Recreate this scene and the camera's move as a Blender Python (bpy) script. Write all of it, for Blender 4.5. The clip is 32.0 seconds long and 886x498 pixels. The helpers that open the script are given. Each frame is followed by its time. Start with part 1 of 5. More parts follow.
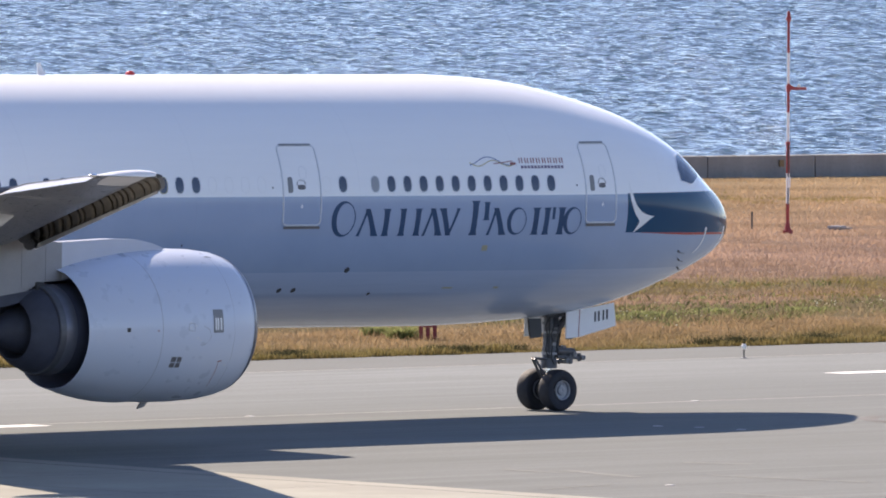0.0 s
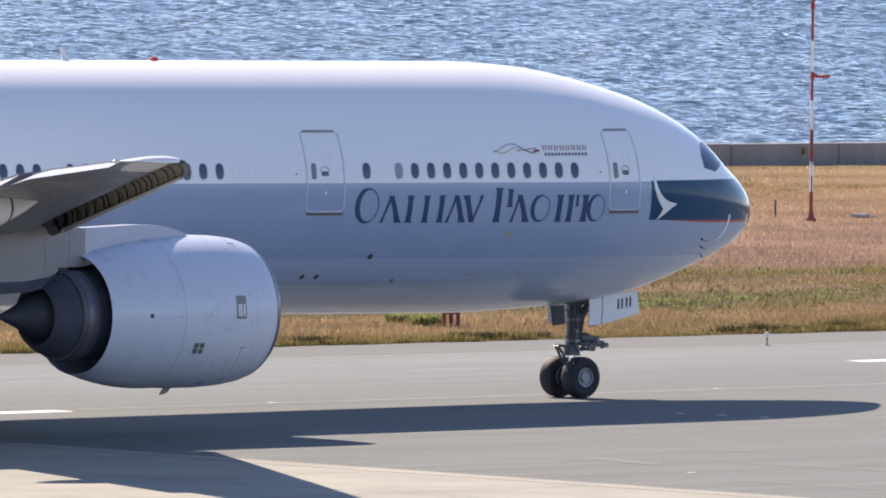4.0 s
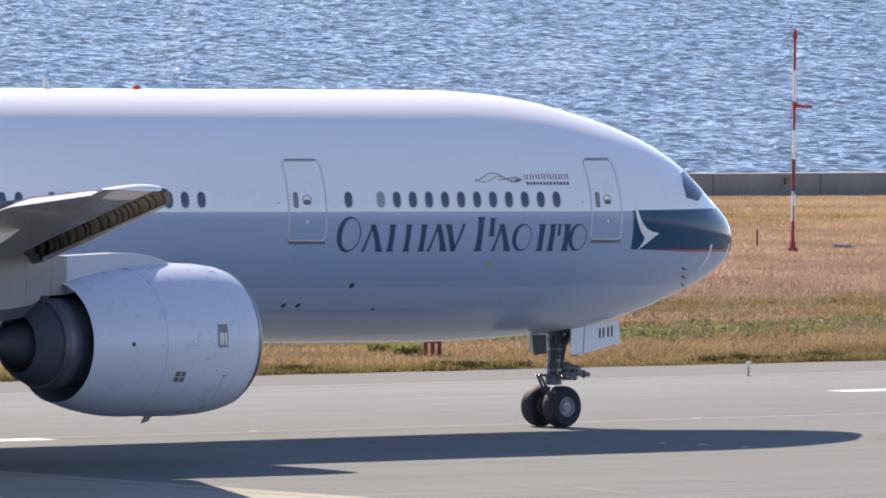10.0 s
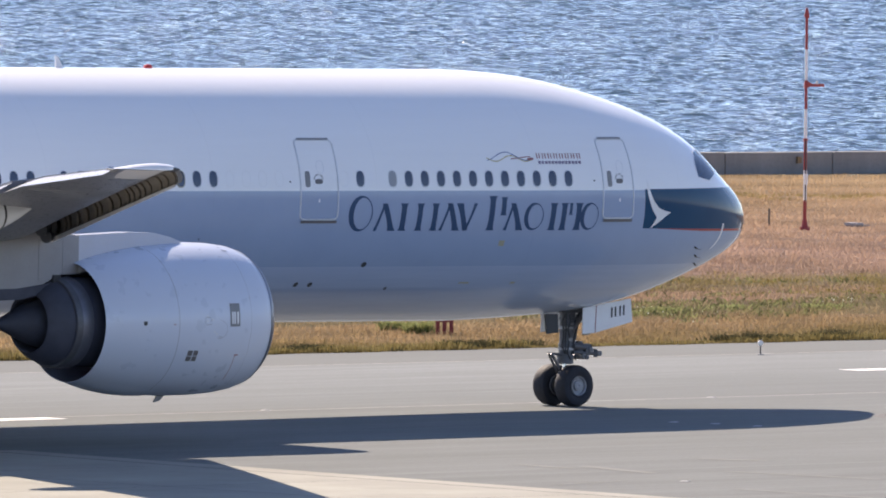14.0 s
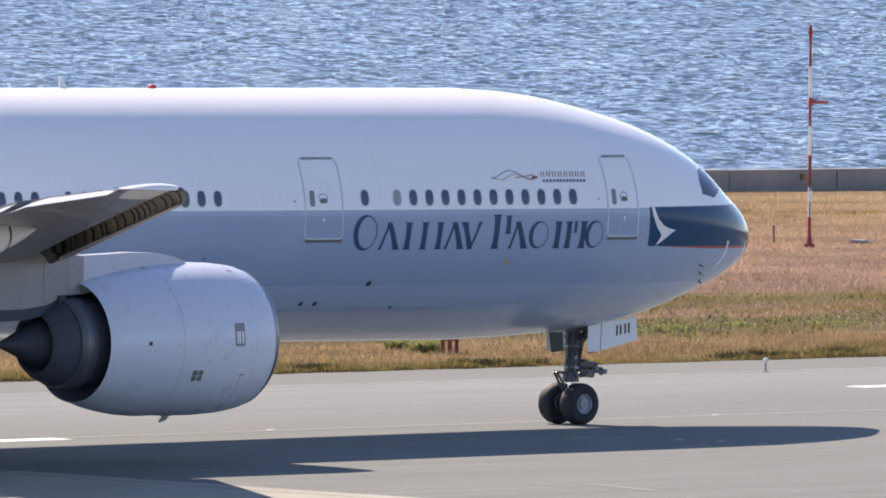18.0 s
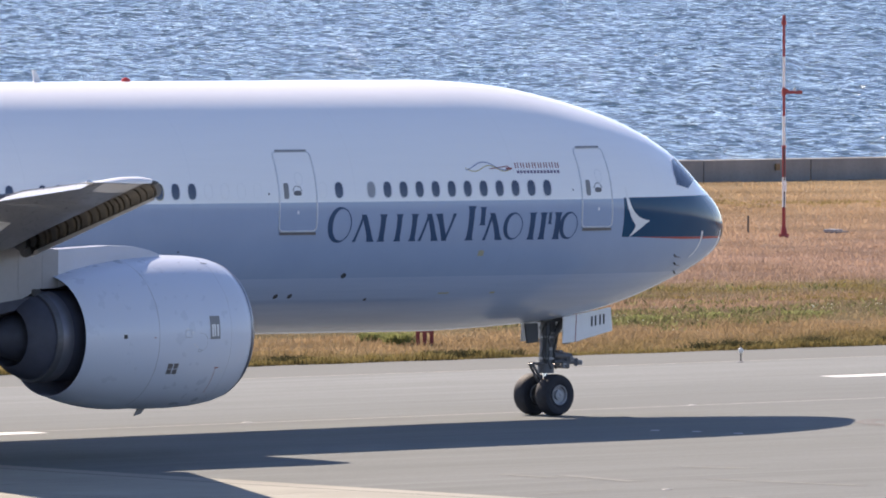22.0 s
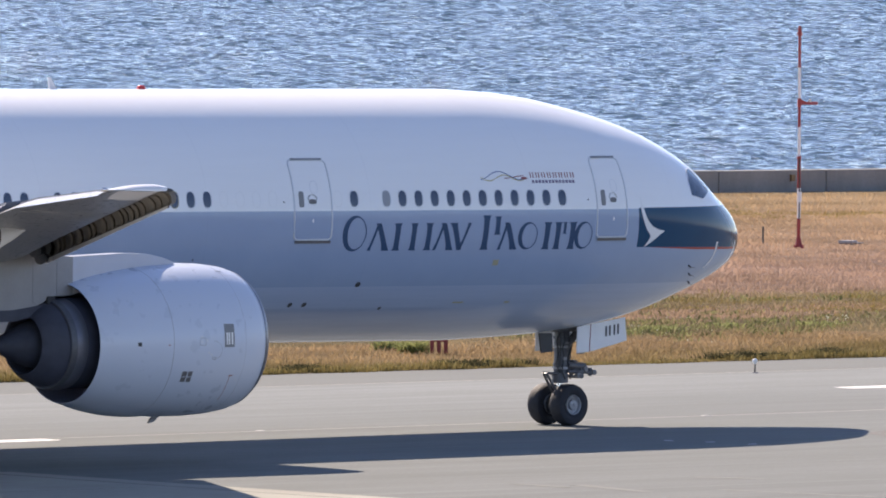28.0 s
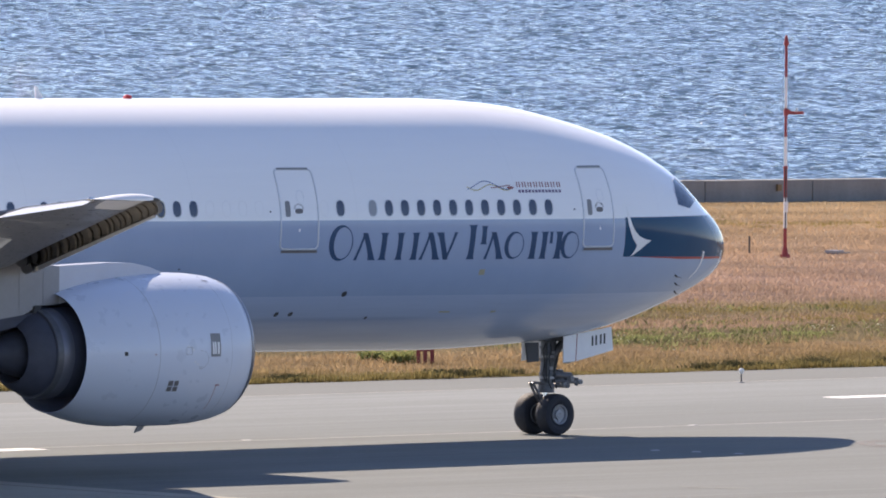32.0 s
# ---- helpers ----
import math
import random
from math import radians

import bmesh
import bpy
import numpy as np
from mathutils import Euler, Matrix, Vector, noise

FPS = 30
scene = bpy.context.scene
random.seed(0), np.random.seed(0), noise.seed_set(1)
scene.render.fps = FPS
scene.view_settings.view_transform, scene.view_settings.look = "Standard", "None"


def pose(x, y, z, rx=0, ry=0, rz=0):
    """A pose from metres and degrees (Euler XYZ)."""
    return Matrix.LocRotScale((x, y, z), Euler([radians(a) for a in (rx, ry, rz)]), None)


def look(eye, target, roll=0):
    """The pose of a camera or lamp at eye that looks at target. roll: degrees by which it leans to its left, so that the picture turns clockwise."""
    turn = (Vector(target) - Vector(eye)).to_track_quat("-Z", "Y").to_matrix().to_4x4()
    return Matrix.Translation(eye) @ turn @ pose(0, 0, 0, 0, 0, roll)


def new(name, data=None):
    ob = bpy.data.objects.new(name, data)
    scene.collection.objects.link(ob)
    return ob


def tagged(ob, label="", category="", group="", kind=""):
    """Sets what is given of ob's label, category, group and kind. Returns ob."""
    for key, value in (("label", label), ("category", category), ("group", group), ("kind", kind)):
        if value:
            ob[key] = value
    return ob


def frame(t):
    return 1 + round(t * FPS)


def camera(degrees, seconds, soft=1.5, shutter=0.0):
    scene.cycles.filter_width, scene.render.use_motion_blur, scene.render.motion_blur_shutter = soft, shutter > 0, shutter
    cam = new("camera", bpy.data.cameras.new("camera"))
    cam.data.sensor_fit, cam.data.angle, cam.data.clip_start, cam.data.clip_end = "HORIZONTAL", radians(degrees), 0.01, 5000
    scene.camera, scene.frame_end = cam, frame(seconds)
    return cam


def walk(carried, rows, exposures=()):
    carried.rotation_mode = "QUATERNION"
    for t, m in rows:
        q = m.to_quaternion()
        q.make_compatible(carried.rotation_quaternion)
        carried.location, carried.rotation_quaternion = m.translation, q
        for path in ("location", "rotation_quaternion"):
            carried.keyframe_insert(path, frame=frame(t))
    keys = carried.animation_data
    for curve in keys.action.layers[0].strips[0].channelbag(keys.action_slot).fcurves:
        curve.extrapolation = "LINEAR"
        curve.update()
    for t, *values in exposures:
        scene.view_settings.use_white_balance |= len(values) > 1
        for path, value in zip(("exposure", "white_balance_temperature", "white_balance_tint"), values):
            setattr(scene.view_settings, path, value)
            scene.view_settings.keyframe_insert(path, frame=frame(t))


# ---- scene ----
# ---- camera ----
cam = camera(2.942, 32.0, soft=1.85)
EYE = Vector((-292.179, -315.489, 18.800))


def aim(yaw, pitch, roll):
    """The pose of the camera on its stand: yaw from +y towards +x, pitch up, roll, in degrees."""
    a, b = radians(yaw), radians(pitch)
    way = Vector((math.sin(a) * math.cos(b), math.cos(a) * math.cos(b), math.sin(b)))
    return look(EYE, EYE + 400 * way, roll)


walk(cam, [(t, aim(a, b, c)) for t, a, b, c in (
    (0, 42.4530, -1.9678, 0.29), (0.5, 42.4334, -1.9674, 0.48), (1, 42.4305, -1.9595, 0.35), (1.5, 42.4413, -1.9868, 0.39), (2, 42.4403, -1.9980, 0.40),
    (2.5, 42.4247, -1.9915, 0.46), (3, 42.4124, -1.9933, 0.44), (3.5, 42.3815, -2.0054, 0.46), (5.5, 42.3618, -2.0244, 0.44), (6, 42.3508, -2.0225, 0.49),
    (6.5, 42.3462, -1.9903, 0.63), (7, 42.3245, -1.9597, 0.48), (7.5, 42.2982, -1.9462, 0.50), (8, 42.2838, -1.9545, 0.45), (8.5, 42.3174, -1.9470, 0.57),
    (9, 42.3651, -1.9394, 0.61), (9.5, 42.4001, -1.9272, 0.66), (10, 42.4355, -1.9151, 0.59), (10.5, 42.4541, -1.9131, 0.69), (11, 42.4534, -1.9441,
    0.65), (11.5, 42.4122, -1.9846, 0.47), (12, 42.3949, -1.9871, 0.72), (12.5, 42.4012, -1.9910, 0.73), (13, 42.4183, -1.9975, 0.64), (13.5, 42.4078,
    -1.9973, 0.67), (14, 42.3967, -1.9850, 0.58), (14.5, 42.3617, -1.9936, 0.60), (16.5, 42.3054, -1.9916, 0.40), (17, 42.3428, -1.9581, 0.39), (17.5,
    42.3608, -1.9291, 0.31), (18, 42.3802, -1.9229, 0.31), (18.5, 42.3960, -1.9248, 0.39), (19, 42.3804, -1.9363, 0.23), (19.5, 42.3397, -1.9682, 0.20),
    (20, 42.3222, -1.9873, 0.18), (20.5, 42.3740, -1.9550, 0.05), (21, 42.4159, -1.9382, 0.10), (21.5, 42.4413, -1.9400, 0.07), (22, 42.4651, -1.9501,
    0.02), (22.5, 42.4377, -1.9809, 0.07), (23, 42.3646, -2.0202, 0.10), (23.5, 42.3343, -2.0196, 0.23), (24, 42.3302, -2.0132, 0.20), (24.5, 42.3487,
    -1.9890, 0.25), (25, 42.3803, -1.9831, 0.25), (25.5, 42.4061, -1.9877, 0.31), (27.5, 42.3912, -1.9344, 0.25), (28, 42.4161, -1.9197, 0.31), (28.5,
    42.4568, -1.9035, 0.34), (29, 42.4900, -1.8843, 0.39), (29.5, 42.5073, -1.9023, 0.38), (30, 42.5215, -1.8928, 0.37), (30.5, 42.5328, -1.8679, 0.34),
    (31, 42.5124, -1.8629, 0.28), (31.5, 42.4856, -1.8653, 0.35), (32, 42.4611, -1.8878, 0.34),
)], exposures=[(0, 0.92, 6900, 20), (32, 0.92, 6900, 20)])

# ---- light ----
SUN = Vector((0.27, 1.26, 1.0)).normalized()
world = bpy.data.worlds.new("sky")
scene.world = world
world.use_nodes = True
sky = world.node_tree.nodes.new("ShaderNodeTexSky")
sky.sky_type, sky.sun_disc = "NISHITA", False
sky.sun_elevation, sky.sun_rotation = math.asin(SUN.z), math.atan2(SUN.x, SUN.y)
sky.air_density, sky.dust_density, sky.ozone_density = 0.6, 0.15, 1.8
back = world.node_tree.nodes["Background"]
back.inputs["Strength"].default_value = 0.130
world.node_tree.links.new(sky.outputs[0], back.inputs["Color"])
sun = new("sun", bpy.data.lights.new("sun", "SUN"))
sun.data.energy, sun.data.angle, sun.data.color = 5.0, radians(0.53), (1.0, 0.905, 0.75)
sun.matrix_world = look(SUN * 100, (0, 0, 0))


# ---- materials ----
class Nodes:
    """A short way to write node trees."""

    def __init__(self, name, rough=0.5, metal=0.0):
        self.mat = bpy.data.materials.new(name)
        self.mat.use_nodes = True
        self.tree = self.mat.node_tree
        self.bsdf = self.tree.nodes["Principled BSDF"]
        self.put("Roughness", rough), self.put("Metallic", metal)
        self.coord = self.tree.nodes.new("ShaderNodeTexCoord")

    def link(self, value, socket):
        if hasattr(value, "links"):
            self.tree.links.new(value, socket)
        elif isinstance(value, (tuple, list)) and len(value) == 3 and socket.type == "RGBA":
            socket.default_value = (*value, 1)
        else:
            socket.default_value = value

    def put(self, name, value):
        self.link(value, self.bsdf.inputs[name])

    def math(self, op, a, b=0.0, clamp=False):
        n = self.tree.nodes.new("ShaderNodeMath")
        n.operation, n.use_clamp = op, clamp
        self.link(a, n.inputs[0]), self.link(b, n.inputs[1])
        return n.outputs[0]

    def axes(self, kind="Object"):
        n = self.tree.nodes.new("ShaderNodeSeparateXYZ")
        self.tree.links.new(self.coord.outputs[kind], n.inputs[0])
        return n.outputs

    def scaled(self, sx, sy, sz, kind="Object"):
        n = self.tree.nodes.new("ShaderNodeMapping")
        n.inputs["Scale"].default_value = (sx, sy, sz)
        self.tree.links.new(self.coord.outputs[kind], n.inputs["Vector"])
        return n.outputs[0]

    def noise(self, scale, detail=4.0, rough=0.55, vector=None, kind="Object"):
        n = self.tree.nodes.new("ShaderNodeTexNoise")
        n.inputs["Scale"].default_value, n.inputs["Detail"].default_value = scale, detail
        n.inputs["Roughness"].default_value = rough
        self.tree.links.new(vector or self.coord.outputs[kind], n.inputs["Vector"])
        return n.outputs[0]

    def step(self, value, lo, hi, a=0.0, b=1.0):
        n = self.tree.nodes.new("ShaderNodeMapRange")
        for i, v in enumerate((value, lo, hi, a, b)):
            self.link(v, n.inputs[i])
        return n.outputs[0]

    def mix(self, fac, a, b, blend="MIX"):
        n = self.tree.nodes.new("ShaderNodeMix")
        n.data_type, n.blend_type = "RGBA", blend
        self.link(fac, n.inputs[0]), self.link(a, n.inputs[6]), self.link(b, n.inputs[7])
        return n.outputs[2]

    def ramp(self, fac, *stops):
        n = self.tree.nodes.new("ShaderNodeValToRGB")
        e = n.color_ramp.elements
        while len(e) < len(stops):
            e.new(0.5)
        for el, (at, col) in zip(e, stops):
            el.position, el.color = at, (*col, 1)
        self.link(fac, n.inputs[0])
        return n.outputs[0]

    def bump(self, height, strength=0.3, distance=0.01):
        n = self.tree.nodes.new("ShaderNodeBump")
        n.inputs["Strength"].default_value, n.inputs["Distance"].default_value = strength, distance
        self.link(height, n.inputs["Height"])
        self.put("Normal", n.outputs[0])

    def matte(self, col):
        """A dull mineral surface: plain diffuse reflection with the relief that bump has set."""
        d = self.tree.nodes.new("ShaderNodeBsdfDiffuse")
        d.inputs["Roughness"].default_value = 0.6
        self.link(col, d.inputs["Color"])
        for l in self.bsdf.inputs["Normal"].links:
            self.tree.links.new(l.from_socket, d.inputs["Normal"])
        self.tree.links.new(d.outputs[0], self.tree.nodes["Material Output"].inputs["Surface"])

    def island(self):
        return self.tree.nodes.new("ShaderNodeNewGeometry").outputs["Random Per Island"]


def paint(name, col, rough=0.4, metal=0.0, vary=0.12, scale=3.0, bump=0.0, coat=0.0):
    """A plain coloured surface with two scales of wear."""
    n = Nodes(name, rough, metal)
    a, b = n.noise(scale), n.noise(scale * 9, 6)
    f = n.math("ADD", n.math("MULTIPLY", a, 0.65), n.math("MULTIPLY", b, 0.35))
    lo, hi = tuple(c * (1 - vary) for c in col), tuple(min(1, c * (1 + vary)) for c in col)
    n.put("Base Color", n.mix(n.step(f, 0.3, 0.7), lo, hi))
    n.put("Roughness", n.step(b, 0.3, 0.7, rough * 0.85, min(1, rough * 1.15)))
    n.put("Coat Weight", coat)
    if bump:
        n.bump(b, bump, 0.004)
    return n.mat


def fuselage_paint():
    """White above the sill, a blue-grey band, a pale grey belly and a dark green nose with a red pinstripe."""
    n = Nodes("fuselage_paint", 0.28)
    x, y, z = n.axes()
    cloud, fine = n.noise(0.9, 5), n.noise(14, 5)
    streak = n.noise(1.0, 5, 0.6, n.scaled(0.35, 1, 7))
    white = n.mix(n.step(streak, 0.35, 0.7), (0.88, 0.88, 0.88), (0.865, 0.866, 0.868))
    band = n.mix(n.step(cloud, 0.3, 0.7), (0.305, 0.385, 0.525), (0.33, 0.41, 0.55))
    belly = n.mix(n.step(streak, 0.35, 0.65), (0.375, 0.445, 0.575), (0.40, 0.47, 0.60))
    col = n.mix(n.step(z, 5.468, 5.476), band, white)
    col = n.mix(n.step(z, 3.604, 3.596), col, belly)
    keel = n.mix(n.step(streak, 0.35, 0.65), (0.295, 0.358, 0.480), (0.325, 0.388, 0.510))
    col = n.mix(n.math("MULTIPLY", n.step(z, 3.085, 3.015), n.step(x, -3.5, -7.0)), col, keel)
    green = n.mix(n.step(cloud, 0.3, 0.7), (0.007, 0.058, 0.125), (0.010, 0.068, 0.140))
    ahead = n.step(x, -0.035, -0.027)
    # the lower edge of the dark panel falls a little towards the nose
    sill = n.math("ADD", z, n.math("MULTIPLY", x, 0.014))
    patch = n.math("MULTIPLY", ahead, n.math("MULTIPLY", n.step(sill, 4.513, 4.519), n.step(z, 5.496, 5.490)))
    col = n.mix(patch, col, green)
    thick = n.step(x, 0.6, 2.6, 0.005, 0.055)
    line = n.math("MULTIPLY", n.step(x, 0.6, 0.62), n.math("MULTIPLY", n.step(sill, 4.518, 4.514), n.step(n.math("ADD", sill, thick), 4.514, 4.518)))
    col = n.mix(line, col, (0.42, 0.06, 0.045))
    # frames and stringer laps show as very faint seams
    lap = n.math("PINGPONG", n.math("ADD", x, 100.0), 2.67)
    seam = n.step(lap, 0.006, 0.012, 0.9, 1.0)
    col = n.mix(1.0, col, n.ramp(seam, (0.89, (0.95, 0.95, 0.95)), (1.0, (1, 1, 1))), "MULTIPLY")
    n.put("Base Color", col)
    n.put("Roughness", n.step(cloud, 0.3, 0.7, 0.10, 0.15))
    n.put("Coat Weight", n.step(patch, 0.0, 1.0, 0.05, 0.0))
    n.put("Specular IOR Level", n.step(patch, 0.0, 1.0, 0.32, 0.13))
    n.put("Coat Roughness", 0.08)
    return n.mat


def asphalt():
    n = Nodes("asphalt", 0.9)
    big, fine = n.noise(0.06, 5), n.noise(9, 8, 0.7)
    streak = n.noise(1.0, 6, 0.6, n.scaled(0.012, 0.55, 1))
    thin = n.noise(1.0, 4, 0.6, n.scaled(0.03, 3.2, 1))
    x, y, z = n.axes()
    blotch = n.noise(1.0, 6, 0.65, n.scaled(0.10, 0.35, 1))
    drag = n.noise(1.0, 6, 0.7, n.scaled(0.045, 1.1, 1))
    col = n.ramp(streak, (0.30, (0.162, 0.176, 0.174)), (0.50, (0.179, 0.194, 0.192)), (0.72, (0.195, 0.211, 0.207)))
    col = n.mix(n.step(blotch, 0.40, 0.66, 0.0, 0.6), col, (0.149, 0.161, 0.157))
    col = n.mix(n.step(thin, 0.50, 0.74, 0.0, 0.30), col, (0.114, 0.121, 0.118))
    col = n.mix(n.step(drag, 0.54, 0.70, 0.0, 0.34), col, (0.248, 0.266, 0.254))
    # the swept lane beyond the centreline is paler, the shoulder past the edge line duller
    col = n.mix(n.step(y, 6.0, 17.0, 0.0, 0.9), col, n.mix(1.0, col, (1.22, 1.22, 1.23), "MULTIPLY"))
    track = n.math("MULTIPLY", n.step(n.math("ABSOLUTE", n.math("SUBTRACT", y, 2.6)), 6.0, 2.0), n.step(big, 0.35, 0.65, 0.1, 0.35))
    col = n.mix(track, col, (0.145, 0.152, 0.149))
    col = n.mix(n.step(n.math("ADD", y, n.math("MULTIPLY", x, 0.022)), 21.3, 21.5, 0.0, 0.8), col, (0.163, 0.173, 0.166))
    col = n.mix(n.step(fine, 0.42, 0.75, 0.0, 0.35), col, (0.083, 0.088, 0.085))
    n.put("Base Color", col)
    n.put("Specular IOR Level", 0.12)
    n.put("Roughness", 1.0)
    n.bump(fine, 0.4, 0.006)
    return n.mat


def concrete(name, col, scale=0.25, streaky=False):
    n = Nodes(name, 0.85)
    a = n.noise(scale, 6, 0.6, n.scaled(1, 1, 0.12) if streaky else None)
    b, fine = n.noise(scale * 8, 6, 0.65), n.noise(30, 6)
    c = n.mix(n.step(a, 0.3, 0.7), tuple(k * 0.78 for k in col), tuple(k * 1.1 for k in col))
    c = n.mix(n.step(b, 0.5, 0.75, 0.0, 0.45), c, tuple(k * 0.6 for k in col))
    n.put("Base Color", c)
    n.put("Specular IOR Level", 0.12)
    n.bump(fine, 0.35, 0.005)
    return n.mat


def turf(name, blades):
    """Dry airfield grass: straw, rust and olive in drifts that lie along the taxiway."""
    n = Nodes(name, 0.9)
    kind = "Object"
    x, y, z = n.axes(kind)
    drift = n.noise(1.0, 5, 0.6, n.scaled(0.05, 0.11, 0.05, kind))
    patch = n.noise(0.35, 5, 0.65, None, kind)
    far = n.math("ADD", y, n.math("MULTIPLY", n.math("SUBTRACT", drift, 0.5), 22.0))
    far = n.math("ADD", far, n.math("MULTIPLY", n.math("SUBTRACT", patch, 0.5), 9.0))
    base = n.ramp(n.step(far, 26, 140),
                  (0.00, (0.171, 0.144, 0.075)), (0.035, (0.257, 0.198, 0.092)), (0.06, (0.345, 0.248, 0.138)), (0.12, (0.345, 0.248, 0.145)),
                  (0.15, (0.245, 0.209, 0.128)), (0.18, (0.253, 0.209, 0.136)), (0.205, (0.350, 0.250, 0.175)), (0.25, (0.365, 0.264, 0.186)),
                  (0.28, (0.257, 0.214, 0.131)), (0.305, (0.299, 0.236, 0.148)), (0.335, (0.379, 0.269, 0.206)), (0.47, (0.416, 0.293, 0.227)),
                  (0.60, (0.429, 0.305, 0.216)), (0.78, (0.467, 0.336, 0.216)), (1.0, (0.467, 0.353, 0.214)))
    green = n.math("MULTIPLY", n.step(n.noise(0.8, 5, 0.7, None, kind), 0.52, 0.68), n.step(y, 66, 46, 0.0, 0.30))
    base = n.mix(green, base, (0.098, 0.100, 0.046))
    # hollows and mounds: thicker and thinner growth
    growth = n.noise(1.0, 6, 0.65, n.scaled(0.13, 0.17, 0.2, kind))
    base = n.mix(n.step(growth, 0.42, 0.64, 0.0, 0.55), base, n.mix(1.0, base, (0.50, 0.50, 0.48), "MULTIPLY"))
    if blades:
        # thin blades let the sun through from behind
        r = n.island()
        base = n.mix(n.step(r, 0.0, 1.0, 0.0, 0.28), base, n.mix(r, (0.40, 0.30, 0.17), (0.19, 0.14, 0.072)))
        leaf, thin, both = (n.tree.nodes.new("ShaderNode" + k) for k in ("BsdfDiffuse", "BsdfTranslucent", "MixShader"))
        n.link(base, leaf.inputs["Color"]), n.link(base, thin.inputs["Color"])
        n.link(0.5, both.inputs[0])
        n.tree.links.new(leaf.outputs[0], both.inputs[1]), n.tree.links.new(thin.outputs[0], both.inputs[2])
        n.tree.links.new(both.outputs[0], n.tree.nodes["Material Output"].inputs["Surface"])
        return n.mat
    base = n.mix(n.step(n.noise(6, 6, 0.7, None, kind), 0.4, 0.7, 0.0, 0.4), base, (0.072, 0.054, 0.026))
    n.bump(n.noise(12, 6, 0.7), 0.5, 0.03)
    n.matte(base)
    return n.mat


def sea():
    n = Nodes("sea_water", 0.11)
    n.put("Base Color", (0.016, 0.046, 0.072))
    n.put("IOR", 1.195)
    # ripples too small for the mesh tip the surface about; steep facets stretched along the camera's depth shape the
    # sun glints
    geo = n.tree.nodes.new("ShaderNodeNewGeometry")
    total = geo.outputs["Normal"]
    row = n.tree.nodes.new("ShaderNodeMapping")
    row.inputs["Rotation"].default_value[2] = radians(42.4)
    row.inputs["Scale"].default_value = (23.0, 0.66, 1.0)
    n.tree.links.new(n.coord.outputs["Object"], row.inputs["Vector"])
    glint_tilt = n.step(n.noise(1.0, 2, 0.5, row.outputs[0]), 0.44, 0.55, 0.22, 5.2)
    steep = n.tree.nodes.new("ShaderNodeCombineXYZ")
    n.tree.links.new(glint_tilt, steep.inputs[0]), n.tree.links.new(glint_tilt, steep.inputs[1])
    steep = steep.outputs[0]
    for scale, tilt in ((1.3, 0.35), (5.0, 1.0), (8.0, 0.5)):
        tex = n.tree.nodes.new("ShaderNodeTexNoise")
        tex.inputs["Scale"].default_value, tex.inputs["Detail"].default_value = scale, 2.0
        n.tree.links.new(n.coord.outputs["Object"], tex.inputs["Vector"])
        off, size, add = (n.tree.nodes.new("ShaderNodeVectorMath") for k in range(3))
        off.operation, size.operation, add.operation = "SUBTRACT", "MULTIPLY", "ADD"
        off.inputs[1].default_value = (0.5, 0.5, 0.5)
        size.inputs[1].default_value = (tilt, tilt, 0.0)
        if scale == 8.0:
            # a few much steeper facets, shaped to come out as compact glints
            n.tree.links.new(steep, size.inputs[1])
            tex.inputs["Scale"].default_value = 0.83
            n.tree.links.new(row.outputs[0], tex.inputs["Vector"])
        n.tree.links.new(tex.outputs["Color"], off.inputs[0])
        n.tree.links.new(off.outputs[0], size.inputs[0])
        n.tree.links.new(size.outputs[0], add.inputs[0])
        n.tree.links.new(total, add.inputs[1])
        total = add.outputs[0]
    unit = n.tree.nodes.new("ShaderNodeVectorMath")
    unit.operation = "NORMALIZE"
    n.tree.links.new(total, unit.inputs[0])
    n.put("Normal", unit.outputs[0])
    return n.mat


